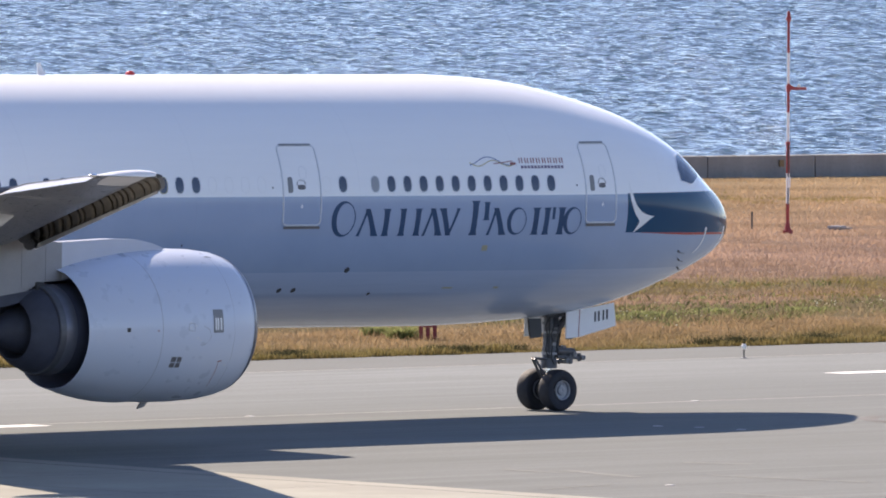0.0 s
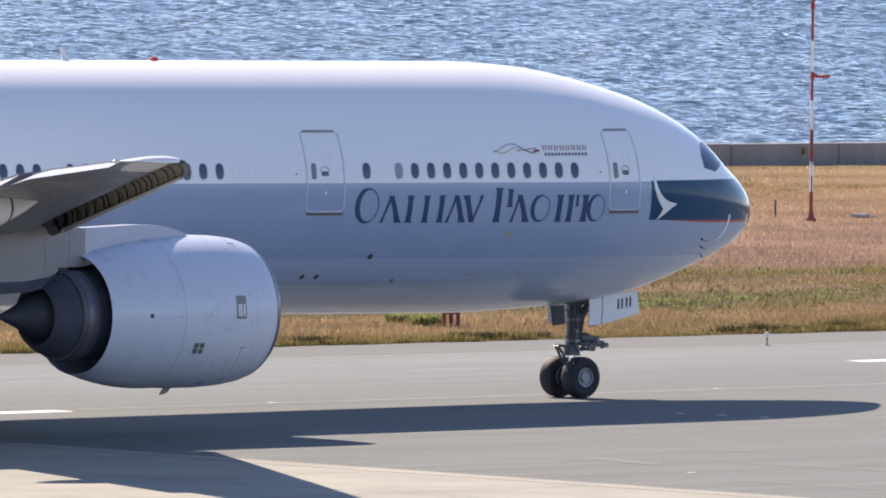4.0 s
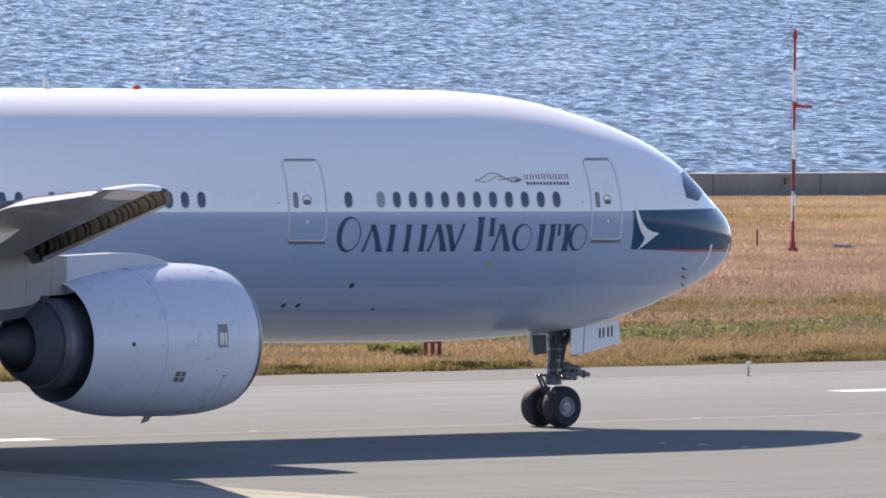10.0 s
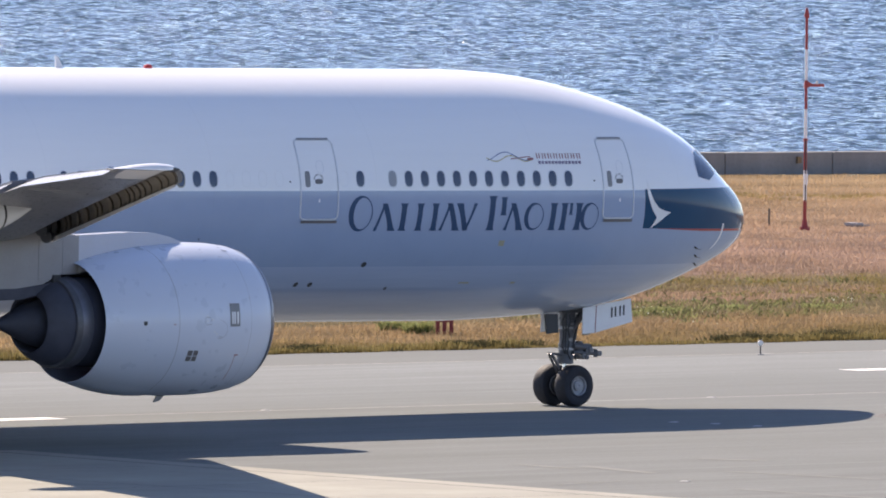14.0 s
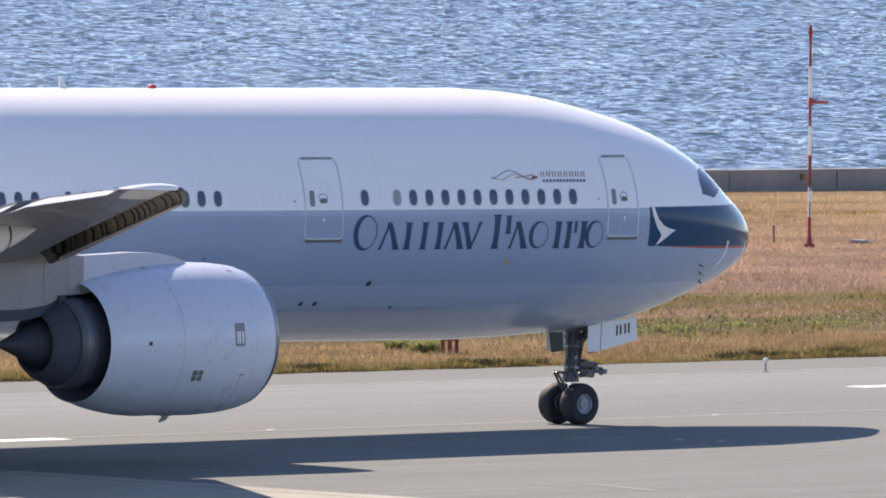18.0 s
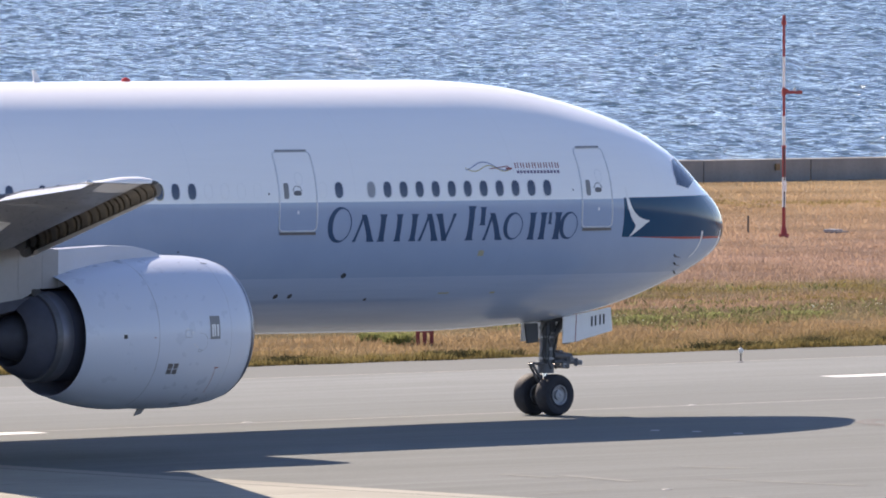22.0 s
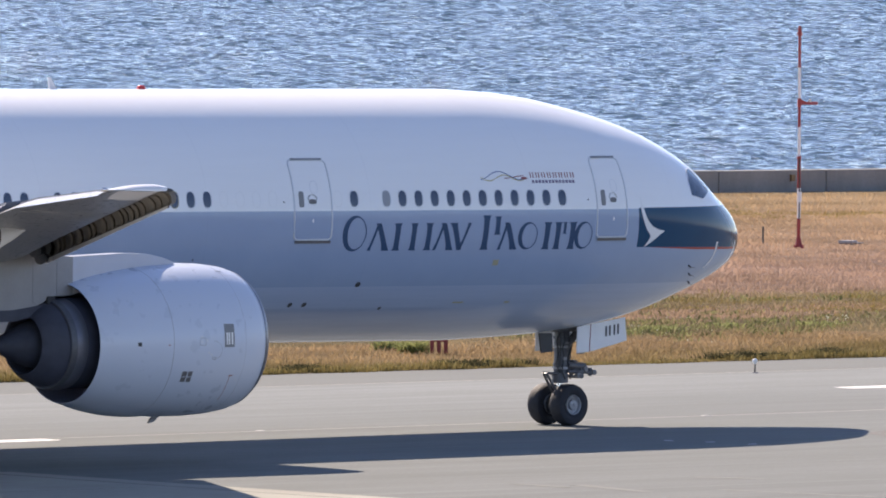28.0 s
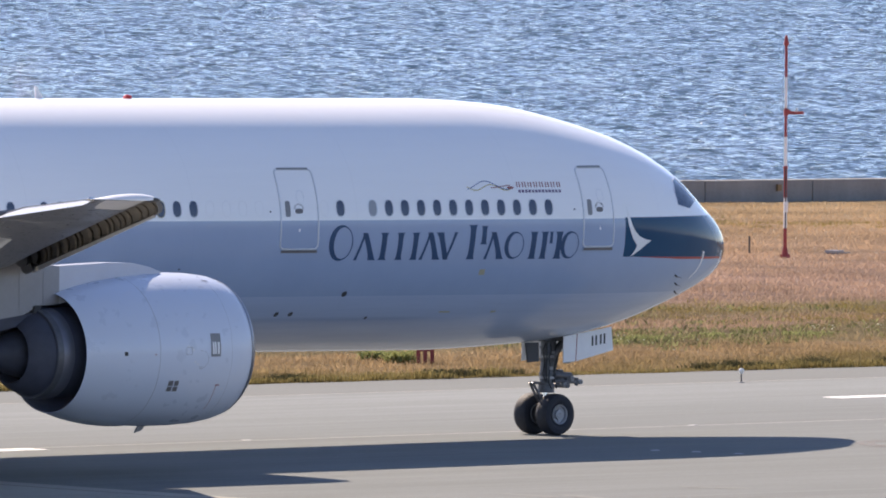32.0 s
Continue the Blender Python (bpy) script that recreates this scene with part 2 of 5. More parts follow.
M = dict(
    fuselage=fuselage_paint(), asphalt=asphalt(), apron=concrete("apron_concrete", (0.335, 0.333, 0.292)),
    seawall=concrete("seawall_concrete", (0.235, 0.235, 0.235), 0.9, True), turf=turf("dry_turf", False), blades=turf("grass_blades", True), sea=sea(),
    white=paint("white_paint", (0.78, 0.78, 0.78), 0.35, vary=0.05, coat=0.3), cowl=paint("cowl_paint", (0.57, 0.62, 0.71), 0.3, vary=0.008, scale=0.25, coat=0.2),
    soil=paint("dark_soil", (0.060, 0.050, 0.036), 0.9, vary=0.35, scale=1.5), joint=paint("joint_sealant", (0.085, 0.082, 0.078), 0.8, vary=0.2), skid=paint("skid_rubber", (0.10, 0.098, 0.094), 0.85, vary=0.2),
    line=paint("line_paint", (0.8, 0.8, 0.78), 0.7, vary=0.08), oldline=paint("worn_line_paint", (0.275, 0.275, 0.255), 0.8, vary=0.2, scale=6),
    wing=paint("wing_grey", (0.175, 0.182, 0.205), 0.3, vary=0.10, scale=0.8), tippanel=paint("tip_panel_grey", (0.62, 0.63, 0.67), 0.35, vary=0.05),
    cove=paint("slat_cove_primer", (0.140, 0.131, 0.120), 0.7, vary=0.35, scale=4), rib=paint("rib_primer", (0.155, 0.140, 0.124), 0.6, vary=0.2, scale=7),
    pylonnose=paint("pylon_nose_pale", (0.47, 0.50, 0.575), 0.32, vary=0.04, scale=1.5, coat=0.1), pylon=paint("pylon_grey", (0.265, 0.265, 0.275), 0.45, vary=0.1, scale=1.5), hot=paint("heat_stained_metal", (0.048, 0.054, 0.078), 0.68, 0.0, vary=0.25, scale=3),
    duct=paint("duct_metal", (0.155, 0.162, 0.195), 0.36, 0.45, vary=0.15), plug=paint("exhaust_metal", (0.030, 0.034, 0.050), 0.68, 0.0, vary=0.3, scale=4),
    lip=paint("inlet_lip_metal", (0.17, 0.18, 0.22), 0.3, 0.6, vary=0.08), dark=paint("dark_paint", (0.03, 0.032, 0.036), 0.5, vary=0.2),
    grey=paint("mid_grey", (0.22, 0.225, 0.235), 0.5, vary=0.12), seal=paint("door_seal", (0.64, 0.66, 0.69), 0.4, vary=0.06),
    sill=paint("sill_plate", (0.15, 0.145, 0.15), 0.5, 0.3, vary=0.15), title=paint("title_blue", (0.008, 0.052, 0.130), 0.5, vary=0.06),
    tyre=paint("tyre_rubber", (0.016, 0.018, 0.026), 0.75, vary=0.3, scale=8, bump=0.2), rim=paint("wheel_rim", (0.30, 0.31, 0.33), 0.4, 0.3, vary=0.1, scale=10),
    steel=paint("gear_steel", (0.095, 0.10, 0.112), 0.45, 0.3, vary=0.2, scale=9), chrome=paint("oleo_chrome", (0.75, 0.75, 0.76), 0.15, 1.0, vary=0.03),
    red=paint("signal_red", (0.26, 0.030, 0.028), 0.55, vary=0.15, scale=5), mastwhite=paint("mast_white", (0.72, 0.72, 0.70), 0.6, vary=0.1, scale=5),
    beacon=paint("beacon_red", (0.5, 0.03, 0.03), 0.2, vary=0.05), yellow=paint("placard_yellow", (0.19, 0.12, 0.055), 0.5, vary=0.1),
    blue=paint("ribbon_blue", (0.10, 0.16, 0.32), 0.4, vary=0.05), gold=paint("ribbon_gold", (0.46, 0.38, 0.14), 0.4, vary=0.05),
    rust=paint("ribbon_red", (0.30, 0.10, 0.09), 0.4, vary=0.05), plum=paint("ribbon_plum", (0.16, 0.12, 0.20), 0.4, vary=0.05),
    standred=paint("stand_red", (0.17, 0.022, 0.024), 0.6, vary=0.2, scale=5), sooty=paint("duct_lining", (0.20, 0.215, 0.28), 0.55, vary=0.2),
    faded=paint("faded_placard", (0.36, 0.33, 0.22), 0.5, vary=0.15, scale=8),
    smear=paint("asphalt_smear", (0.150, 0.160, 0.152), 0.9, vary=0.12, scale=2.0),
    fitting=paint("light_fitting", (0.50, 0.50, 0.49), 0.7, 0.0, vary=0.1, scale=9),
    blind=paint("window_blind", (0.30, 0.32, 0.35), 0.5, vary=0.06),
    petal=paint("flower_white", (0.72, 0.70, 0.50), 0.7, vary=0.05),
)
def foliage(name, lo, hi, thinness=0.5):
    n = Nodes(name, 0.8)
    col = n.mix(n.island(), lo, hi)
    leaf, thin, both = (n.tree.nodes.new("ShaderNode" + k) for k in ("BsdfDiffuse", "BsdfTranslucent", "MixShader"))
    n.link(col, leaf.inputs["Color"]), n.link(col, thin.inputs["Color"]), n.link(thinness, both.inputs[0])
    n.tree.links.new(leaf.outputs[0], both.inputs[1]), n.tree.links.new(thin.outputs[0], both.inputs[2])
    n.tree.links.new(both.outputs[0], n.tree.nodes["Material Output"].inputs["Surface"])
    return n.mat


M["verge"] = foliage("verge_grass", (0.18, 0.145, 0.055), (0.36, 0.285, 0.115), 0.3)
M["shrub"] = foliage("low_shrub", (0.036, 0.038, 0.022), (0.11, 0.100, 0.050), 0.3)
M["leaf"] = foliage("weed_leaf", (0.095, 0.103, 0.044), (0.24, 0.242, 0.112))
M["bush"] = foliage("bush_leaf", (0.14, 0.165, 0.062), (0.33, 0.345, 0.15))
glass = Nodes("cabin_glass", 0.12)
glass.put("Base Color", (0.030, 0.045, 0.085))
glass.put("Coat Weight", 0.5)
M["glass"] = glass.mat
shield = Nodes("windscreen_glass", 0.06)
shield.put("Base Color", (0.012, 0.035, 0.085))
shield.put("Specular IOR Level", 0.3)
M["shield"] = shield.mat


# ---- builders ----
def mesh(name, verts, faces, mat, parent=None, label="", smooth=False):
    me = bpy.data.meshes.new(name)
    me.from_pydata([tuple(v) for v in verts], [], faces)
    me.materials.append(mat)
    me.validate()
    if smooth:
        me.polygons.foreach_set("use_smooth", [True] * len(me.polygons))
    ob = new(name, me)
    if parent:
        ob.parent = parent
    return tagged(ob, label)


def part(name, bm, mat, parent=None, label="", smooth=None):
    """Links a bmesh as one mesh object under a thing or a part. smooth: degrees up to which edges shade soft."""
    bmesh.ops.recalc_face_normals(bm, faces=bm.faces)
    me = bpy.data.meshes.new(name)
    bm.to_mesh(me)
    bm.free()
    me.materials.append(mat)
    if smooth:
        me.polygons.foreach_set("use_smooth", [True] * len(me.polygons))
        me.set_sharp_from_angle(angle=radians(smooth))
    ob = new(name, me)
    if parent:
        ob.parent = parent
    return tagged(ob, label)


def box(bm, lo, hi, bevel=0.0):
    lo, hi = Vector(lo), Vector(hi)
    made = bmesh.ops.create_cube(bm, size=1.0, matrix=Matrix.Translation((lo + hi) / 2) @ Matrix.Diagonal((*(hi - lo), 1)))
    if bevel:
        edges = {e for v in made["verts"] for e in v.link_edges}
        bmesh.ops.bevel(bm, geom=list(edges), offset=bevel, segments=2, affect="EDGES")
    return bm


def tube(bm, a, b, r, r2=None, seg=14):
    a, b = Vector(a), Vector(b)
    m = Matrix.Translation((a + b) / 2) @ (b - a).to_track_quat("Z", "Y").to_matrix().to_4x4()
    bmesh.ops.create_cone(bm, cap_ends=True, segments=seg, radius1=r, radius2=r if r2 is None else r2, depth=(b - a).length, matrix=m)
    return bm


def lathe(bm, profile, centre, axis="x", seg=48):
    """Turns a profile of (along, radius) round an axis through centre."""
    rings = []
    for u, r in profile:
        ring = []
        for k in range(seg):
            a = 2 * math.pi * k / seg
            c, s = r * math.cos(a), r * math.sin(a)
            p = (u, c, s) if axis == "x" else (c, u, s) if axis == "y" else (c, s, u)
            ring.append(bm.verts.new(Vector(centre) + Vector(p)))
        rings.append(ring)
    for r0, r1 in zip(rings, rings[1:]):
        for k in range(seg):
            bm.faces.new((r0[k], r0[(k + 1) % seg], r1[(k + 1) % seg], r1[k]))
    return bm


def bend(bm, pts, r, seg=8):
    """One bent tube along points that rise."""
    rings = [[bm.verts.new(p + Vector((r * math.cos(2 * math.pi * k / seg), r * math.sin(2 * math.pi * k / seg), 0))) for k in range(seg)] for p in pts]
    for a, b in zip(rings, rings[1:]):
        for k in range(seg):
            bm.faces.new((a[k], a[(k + 1) % seg], b[(k + 1) % seg], b[k]))
    bm.faces.new(rings[0]), bm.faces.new(rings[-1][::-1])
    return bm


def prism(bm, outline, y0, y1, bevel=0.0):
    """An outline of (x, z) pushed from y0 to y1."""
    a = [bm.verts.new((x, y0, z)) for x, z in outline]
    b = [bm.verts.new((x, y1, z)) for x, z in outline]
    n = len(outline)
    faces = [bm.faces.new(a), bm.faces.new(b[::-1])]
    faces += [bm.faces.new((a[i], b[i], b[(i + 1) % n], a[(i + 1) % n])) for i in range(n)]
    if bevel:
        edges = {e for f in faces[:2] for e in f.edges}
        bmesh.ops.bevel(bm, geom=list(edges), offset=bevel, segments=2, affect="EDGES")
    return bm


# ---- ground ----
WALL_X, WALL_Y, WALL_SLOPE = 138.0, 137.0, -0.2


def wall_y(x):
    return WALL_Y + WALL_SLOPE * (x - WALL_X)


def edge_y(x):
    """The grass side of the taxiway's shoulder."""
    return 27.5 - 0.036 * x


def slab(name, outline, top, thick, mat, label):
    n = len(outline)
    verts = [(x, y, top) for x, y in outline] + [(x, y, top - thick) for x, y in outline]
    faces = [list(range(n))] + [[(i + 1) % n, i, i + n, (i + 1) % n + n] for i in range(n)]
    return tagged(mesh(name, verts, faces, mat), label, kind="structure")


slab("ground", [(-3500, -3500), (3500, -3500), (3500, wall_y(3500)), (-3500, wall_y(-3500))], 0.0, 3.6, M["turf"],
     "dry straw-coloured airfield ground with short turf")
slab("taxiway", [(-900, -140), (900, -140), (900, edge_y(900)), (-900, edge_y(-900))], 0.012, 0.01, M["asphalt"], "grey weathered asphalt taxiway with faint tyre tracks")
# past y = -76 the apron is unseen, added to bounce light upward
slab("apron", [(-700, -11), (-27.6, -11), (-28.1, -16), (-28.6, -22), (-29.0, -28), (-29.6, -36), (-30.6, -50), (-33, -70), (-30, -76), (899, -78), (899, -139), (-700, -139)],
     0.017, 0.004, M["apron"], "pale concrete apron beside the asphalt")


def stripe(name, x0, x1, y0, y1, width, mat, label):
    n = 24
    rng = random.Random(name + label)
    v, f = [], []
    for i in range(n + 1):
        x, y = x0 + (x1 - x0) * i / n, y0 + (y1 - y0) * i / n
        w = width / 2 * (1 + rng.uniform(-0.08, 0.08))
        v += [(x, y - w, 0.0165), (x, y + w, 0.0165)]
        if i:
            f.append((2 * i - 2, 2 * i, 2 * i + 1, 2 * i - 1))
    return tagged(mesh(name, v, f, mat), label, kind="structure")


stripe("centreline_marking", -300, 300, 1.65, 1.65, 0.16, M["oldline"], "worn pale taxiway centreline paint")
stripe("painted_dash", -60, -15.75, 1.2, 1.2, 0.9, M["line"], "bright white painted line on asphalt")
stripe("painted_dash", 21.3, 70, 11.95, 11.95, 0.85, M["line"], "bright white painted line on asphalt")
stripe("soil_edge", -60, 90, edge_y(-60) + 0.22, edge_y(90) + 0.22, 0.55, M["soil"], "dark bare soil along the pavement's edge")
stripe("edge_marking", -300, 300, 21.45 + 6.6, 21.45 - 6.6, 0.16, M["oldline"], "faint worn taxiway edge line")

# sea wall in cast panels
wall = mesh("seawall", [], [], M["seawall"])
tagged(wall, "grey weathered concrete sea wall of cast panels", kind="structure")
ang = math.atan(WALL_SLOPE)


def wall_panel_mesh(length):
    bm = bmesh.new()
    box(bm, (0.015, 0, -0.3), (length - 0.015, 1.05, 0.80), 0.02)
    me = bpy.data.meshes.new("wall_panel")
    bm.to_mesh(me)
    bm.free()
    me.materials.append(M["seawall"])
    return me


short, long = wall_panel_mesh(4.6), wall_panel_mesh(60.0)
at = -697.3
rng = random.Random(5)
while at < 900:
    near = 20 <= at < 300
    ob = new("wall_panel", short if near else long)
    ob.parent = wall
    ob.matrix_basis = pose(at, wall_y(at) + rng.uniform(-0.015, 0.015), rng.uniform(-0.012, 0.012), 0, 0, math.degrees(ang))
    at += (4.6 if near else 60.0) * math.cos(ang)
bm = box(bmesh.new(), (-0.09, -0.06, 0.40), (0.09, 0.06, 0.64), 0.015)
plate = tagged(part("sign_plate", bm, M["yellow"]), "small faded yellow plate on the sea wall", "sign")
plate.matrix_basis = pose(138.25, wall_y(138.25) - 0.07, 0, 0, 0, math.degrees(ang))


def water_sheet():
    """The sea: a wind-driven chop in real relief ahead of the wall, and its flat rest out to the horizon."""
    a, b = np.array([0.675, 0.738]), np.array([0.738, -0.675])
    d, l = np.arange(748, 1316, 0.31), np.arange(-38, 38.01, 0.26)
    D, L = np.meshgrid(d, l, indexing="ij")
    X, Y = -292.2 + D * a[0] + L * b[0], -315.5 + D * a[1] + L * b[1]
    rs = np.random.RandomState(7)
    Z = np.zeros_like(X)
    for k in range(80):
        lam = rs.uniform(0.75, 1.4) if k < 56 else rs.uniform(1.5, 5.0)
        head = math.radians(rs.normal(232, 40))
        kx, ky = 2 * math.pi / lam * math.cos(head), 2 * math.pi / lam * math.sin(head)
        ph = kx * X + ky * Y + rs.rand() * 6.283
        amp = (0.0053 if k < 56 else 0.0012) * lam
        Z += amp * (np.sin(ph) + 0.28 * np.cos(2 * ph))
    edge = np.minimum(1, np.minimum((D - 748) / 4, (1316 - D) / 4).clip(0))
    Z = -3.0 + Z * edge
    n, m = X.shape
    idx = np.arange(n * m).reshape(n, m)
    quads = np.stack([idx[:-1, :-1], idx[:-1, 1:], idx[1:, 1:], idx[1:, :-1]], -1).reshape(-1, 4)[:, ::-1]
    verts = np.stack([X, Y, Z], -1).reshape(-1, 3)
    c = [verts[idx[0, 0]], verts[idx[0, -1]], verts[idx[-1, -1]], verts[idx[-1, 0]]]
    eye = np.array([-292.2, -315.5])
    rim = []
    for D0, L0 in ((300, -3900), (300, 3900), (4600, 3900), (4600, -3900)):
        q = eye + D0 * a + L0 * b
        rim.append((q[0], q[1], -3.0))
    k = n * m
    verts = np.concatenate([verts, np.array([(q[0], q[1], -3.0) for q in c]), np.array(rim)])
    skirt = np.array([[k + i, k + (i + 1) % 4, k + 4 + (i + 1) % 4, k + 4 + i] for i in range(4)])
    quads = np.concatenate([quads, skirt])
    me = bpy.data.meshes.new("water")
    me.vertices.add(len(verts)), me.loops.add(quads.size), me.polygons.add(len(quads))
    me.vertices.foreach_set("co", verts.astype(np.float32).ravel())
    me.loops.foreach_set("vertex_index", quads.astype(np.int32).ravel())
    me.polygons.foreach_set("loop_start", np.arange(0, quads.size, 4, dtype=np.int32))
    me.polygons.foreach_set("use_smooth", np.ones(len(quads), dtype=bool))
    me.update(calc_edges=True)
    me.materials.append(M["sea"])
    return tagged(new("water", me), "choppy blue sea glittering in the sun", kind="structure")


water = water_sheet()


def quads_object(name, verts, faces_of, mat, label, kind="stuff", category=""):
    verts, faces = np.asarray(verts, np.float32), np.asarray(faces_of, np.int32)
    me = bpy.data.meshes.new(name)
    w = faces.shape[1]
    me.vertices.add(len(verts)), me.loops.add(faces.size), me.polygons.add(len(faces))
    me.vertices.foreach_set("co", verts.ravel())
    me.loops.foreach_set("vertex_index", faces.ravel())
    me.polygons.foreach_set("loop_start", np.arange(0, faces.size, w, dtype=np.int32))
    me.update(calc_edges=True)
    me.materials.append(mat)
    return tagged(new(name, me), label, category, kind=kind)


def blades(rs, x, y, height, width, lean):
    """Bent grass blades, two quads-worth of triangles each, at the places x, y."""
    n = len(x)
    turn, dirn = rs.rand(n) * 6.283, rs.rand(n) * 6.283
    cx, sx = np.cos(turn) * width / 2, np.sin(turn) * width / 2
    lx, ly = np.cos(dirn) * lean * height, np.sin(dirn) * lean * height
    z = np.zeros(n)
    v = np.stack([np.stack([x - cx, y - sx, z - 0.02], -1), np.stack([x + cx, y + sx, z - 0.02], -1),
                  np.stack([x + lx * 0.35 + cx * 0.8, y + ly * 0.35 + sx * 0.8, z + height * 0.6], -1),
                  np.stack([x + lx * 0.35 - cx * 0.8, y + ly * 0.35 - sx * 0.8, z + height * 0.6], -1),
                  np.stack([x + lx, y + ly, z + height], -1)], 1).reshape(-1, 3)
    k = np.arange(n)[:, None] * 5
    f = np.concatenate([k + np.array([[0, 1, 2]]), k + np.array([[0, 2, 3]]), k + np.array([[3, 2, 4]])])
    return v, f


def meadow():
    rs = np.random.RandomState(11)
    a, b = np.array([0.675, 0.738]), np.array([0.738, -0.675])
    D, L = rs.uniform(458, 645, 560000), rs.uniform(-19, 19, 560000)
    x, y = -292.2 + D * a[0] + L * b[0], -315.5 + D * a[1] + L * b[1]
    # tufts stand in clumps, thin on the far side and thick along the pavement
    clump = np.array([noise.noise(Vector((px * 0.55, py * 0.30, 3.1))) for px, py in zip(x, y)])
    edge = edge_y(x) + 0.12 + 0.18 * np.sin(x * 1.7) + 0.12 * np.sin(x * 4.1)
    keep = (y > edge) & (y < WALL_Y + WALL_SLOPE * (x - WALL_X) - 0.4) & (rs.rand(len(x)) < 0.72 + 0.35 * clump)
    x, y, clump = x[keep], y[keep], clump[keep]
    n = len(x)
    h = (0.055 + 0.10 * rs.rand(n) ** 2 + 0.14 * rs.rand(n) ** 24) * (1 + 1.2 * np.clip(clump, -0.6, 0.6))
    h *= np.clip(1.25 - y / 200, 0.5, 1.0)
    return blades(rs, x, y, h, 0.010 + 0.019 * rs.rand(n), 0.4 + 1.2 * rs.rand(n))


quads_object("grass", *meadow(), M["blades"], "dry yellow and rust-brown grass beside the taxiway")


def verge():
    """The taller fringe that leans over the pavement's edge."""
    rs = np.random.RandomState(21)
    x = rs.uniform(0, 62, 26000)
    y = edge_y(x) + 0.02 + 0.10 * np.sin(x * 1.7) + 1.0 * rs.rand(len(x)) ** 1.6
    tall = 0.75 + 0.7 * np.array([noise.noise(Vector((k * 0.8, 5.0, 0))) for k in x])
    # worn short between the clumps and the shrubs
    tall *= np.where((x > 23.5) & (x < 31), 0.45, 1.0)
    return blades(rs, x, y, (0.09 + 0.22 * rs.rand(len(x)) ** 1.6) * tall, 0.014 + 0.026 * rs.rand(len(x)), 0.1 + 0.6 * rs.rand(len(x)))


quads_object("verge_grass", *verge(), M["verge"], "taller olive and straw grass along the asphalt edge")


def ribbon_on_ground(name, pts, width, mat, label):
    v, f = [], []
    for i, (x, y) in enumerate(pts):
        a, b = pts[max(i - 1, 0)], pts[min(i + 1, len(pts) - 1)]
        t = math.dist(a, b)
        nx, ny = -(b[1] - a[1]) / t * width / 2, (b[0] - a[0]) / t * width / 2
        v += [(x - nx, y - ny, 0.0185), (x + nx, y + ny, 0.0185)]
        if i:
            f.append((2 * i - 2, 2 * i, 2 * i + 1, 2 * i - 1))
    return tagged(mesh(name, v, f, mat), label, kind="structure")


ribbon_on_ground("pavement_joint", [(-28.6, -11), (-29.1, -16), (-29.7, -22), (-30.0, -28), (-30.6, -36), (-31.6, -50)], 0.12, M["joint"], "dark sealed joint in the concrete")
for k in range(3):
    ribbon_on_ground("pavement_joint", [(-36.1 - 7.5 * k, -11.1), (-36.4 - 7.5 * k, -80)], 0.05, M["joint"], "dark sealed joint in the concrete")
for y in (-18.5, -26.0, -33.5):
    ribbon_on_ground("pavement_joint", [(-30.0, y), (-160, y)], 0.05, M["joint"], "dark sealed joint in the concrete")
for r, cx, cy in ((3.2, 5.6, -10.5), (3.6, 5.7, -10.6)):
    ribbon_on_ground("tyre_mark", [(cx - r * math.cos(radians(a)), cy + r * math.sin(radians(a))) for a in range(-40, 75, 8)], 0.22, M["skid"], "curved dark tyre mark on asphalt")


for pts, w in (([(-25.6, -33.3), (-25.75, -35.8), (-25.9, -38.2), (-26.0, -40.5)], 0.20), ([(-21.3, -23.6), (-21.8, -25.4), (-22.2, -27.0)], 0.25), ([(-22.1, -22.4), (-22.25, -24.4)], 0.22),
               ([(-27.8, -29.85), (-25.3, -29.3)], 0.12), ([(-16.4, -22.4), (-15.6, -23.9)], 0.30), ([(-20.1, -27.2), (-19.85, -29.5), (-19.6, -31.9)], 0.22)):
    ribbon_on_ground("smear", pts, 1.5 * w, M["smear"], "faint dark smear along the asphalt")


# ---- airliner ----
PITCH = 0.0122
jet = new("airliner")
tagged(jet, "white twin-engined airliner with blue-grey band, standing on the asphalt taxiway", "airplane")
jet.matrix_basis = pose(0, 0, 0.014, 0, math.degrees(PITCH), 0)
NOSE_X, NOSE_Z, MID_Z, RAD = 5.80, 4.595, 5.285, 3.10
TOP = [4.595, 5.047, 5.501, 6.011, 6.794, 7.405, 7.866, 8.235, 8.385]
LOW = [4.595, 4.211, 3.873, 3.532, 3.145, 2.722, 2.398, 2.240, 2.150]


def curve(v, s):
    """A smooth curve through values at s = 0, 0.4, 0.8 ..."""
    s = min(max(s, 0.0), 0.4 * (len(v) - 1) - 1e-9)
    i = int(s / 0.4)
    f = s / 0.4 - i
    w = [2 * v[0] - v[1], *v, v[-1]]
    a, b, c, d = w[i:i + 4]
    return 0.5 * (2 * b + (c - a) * f + (2 * a - 5 * b + 4 * c - d) * f * f + (3 * b - 3 * c + d - a) * f ** 3)


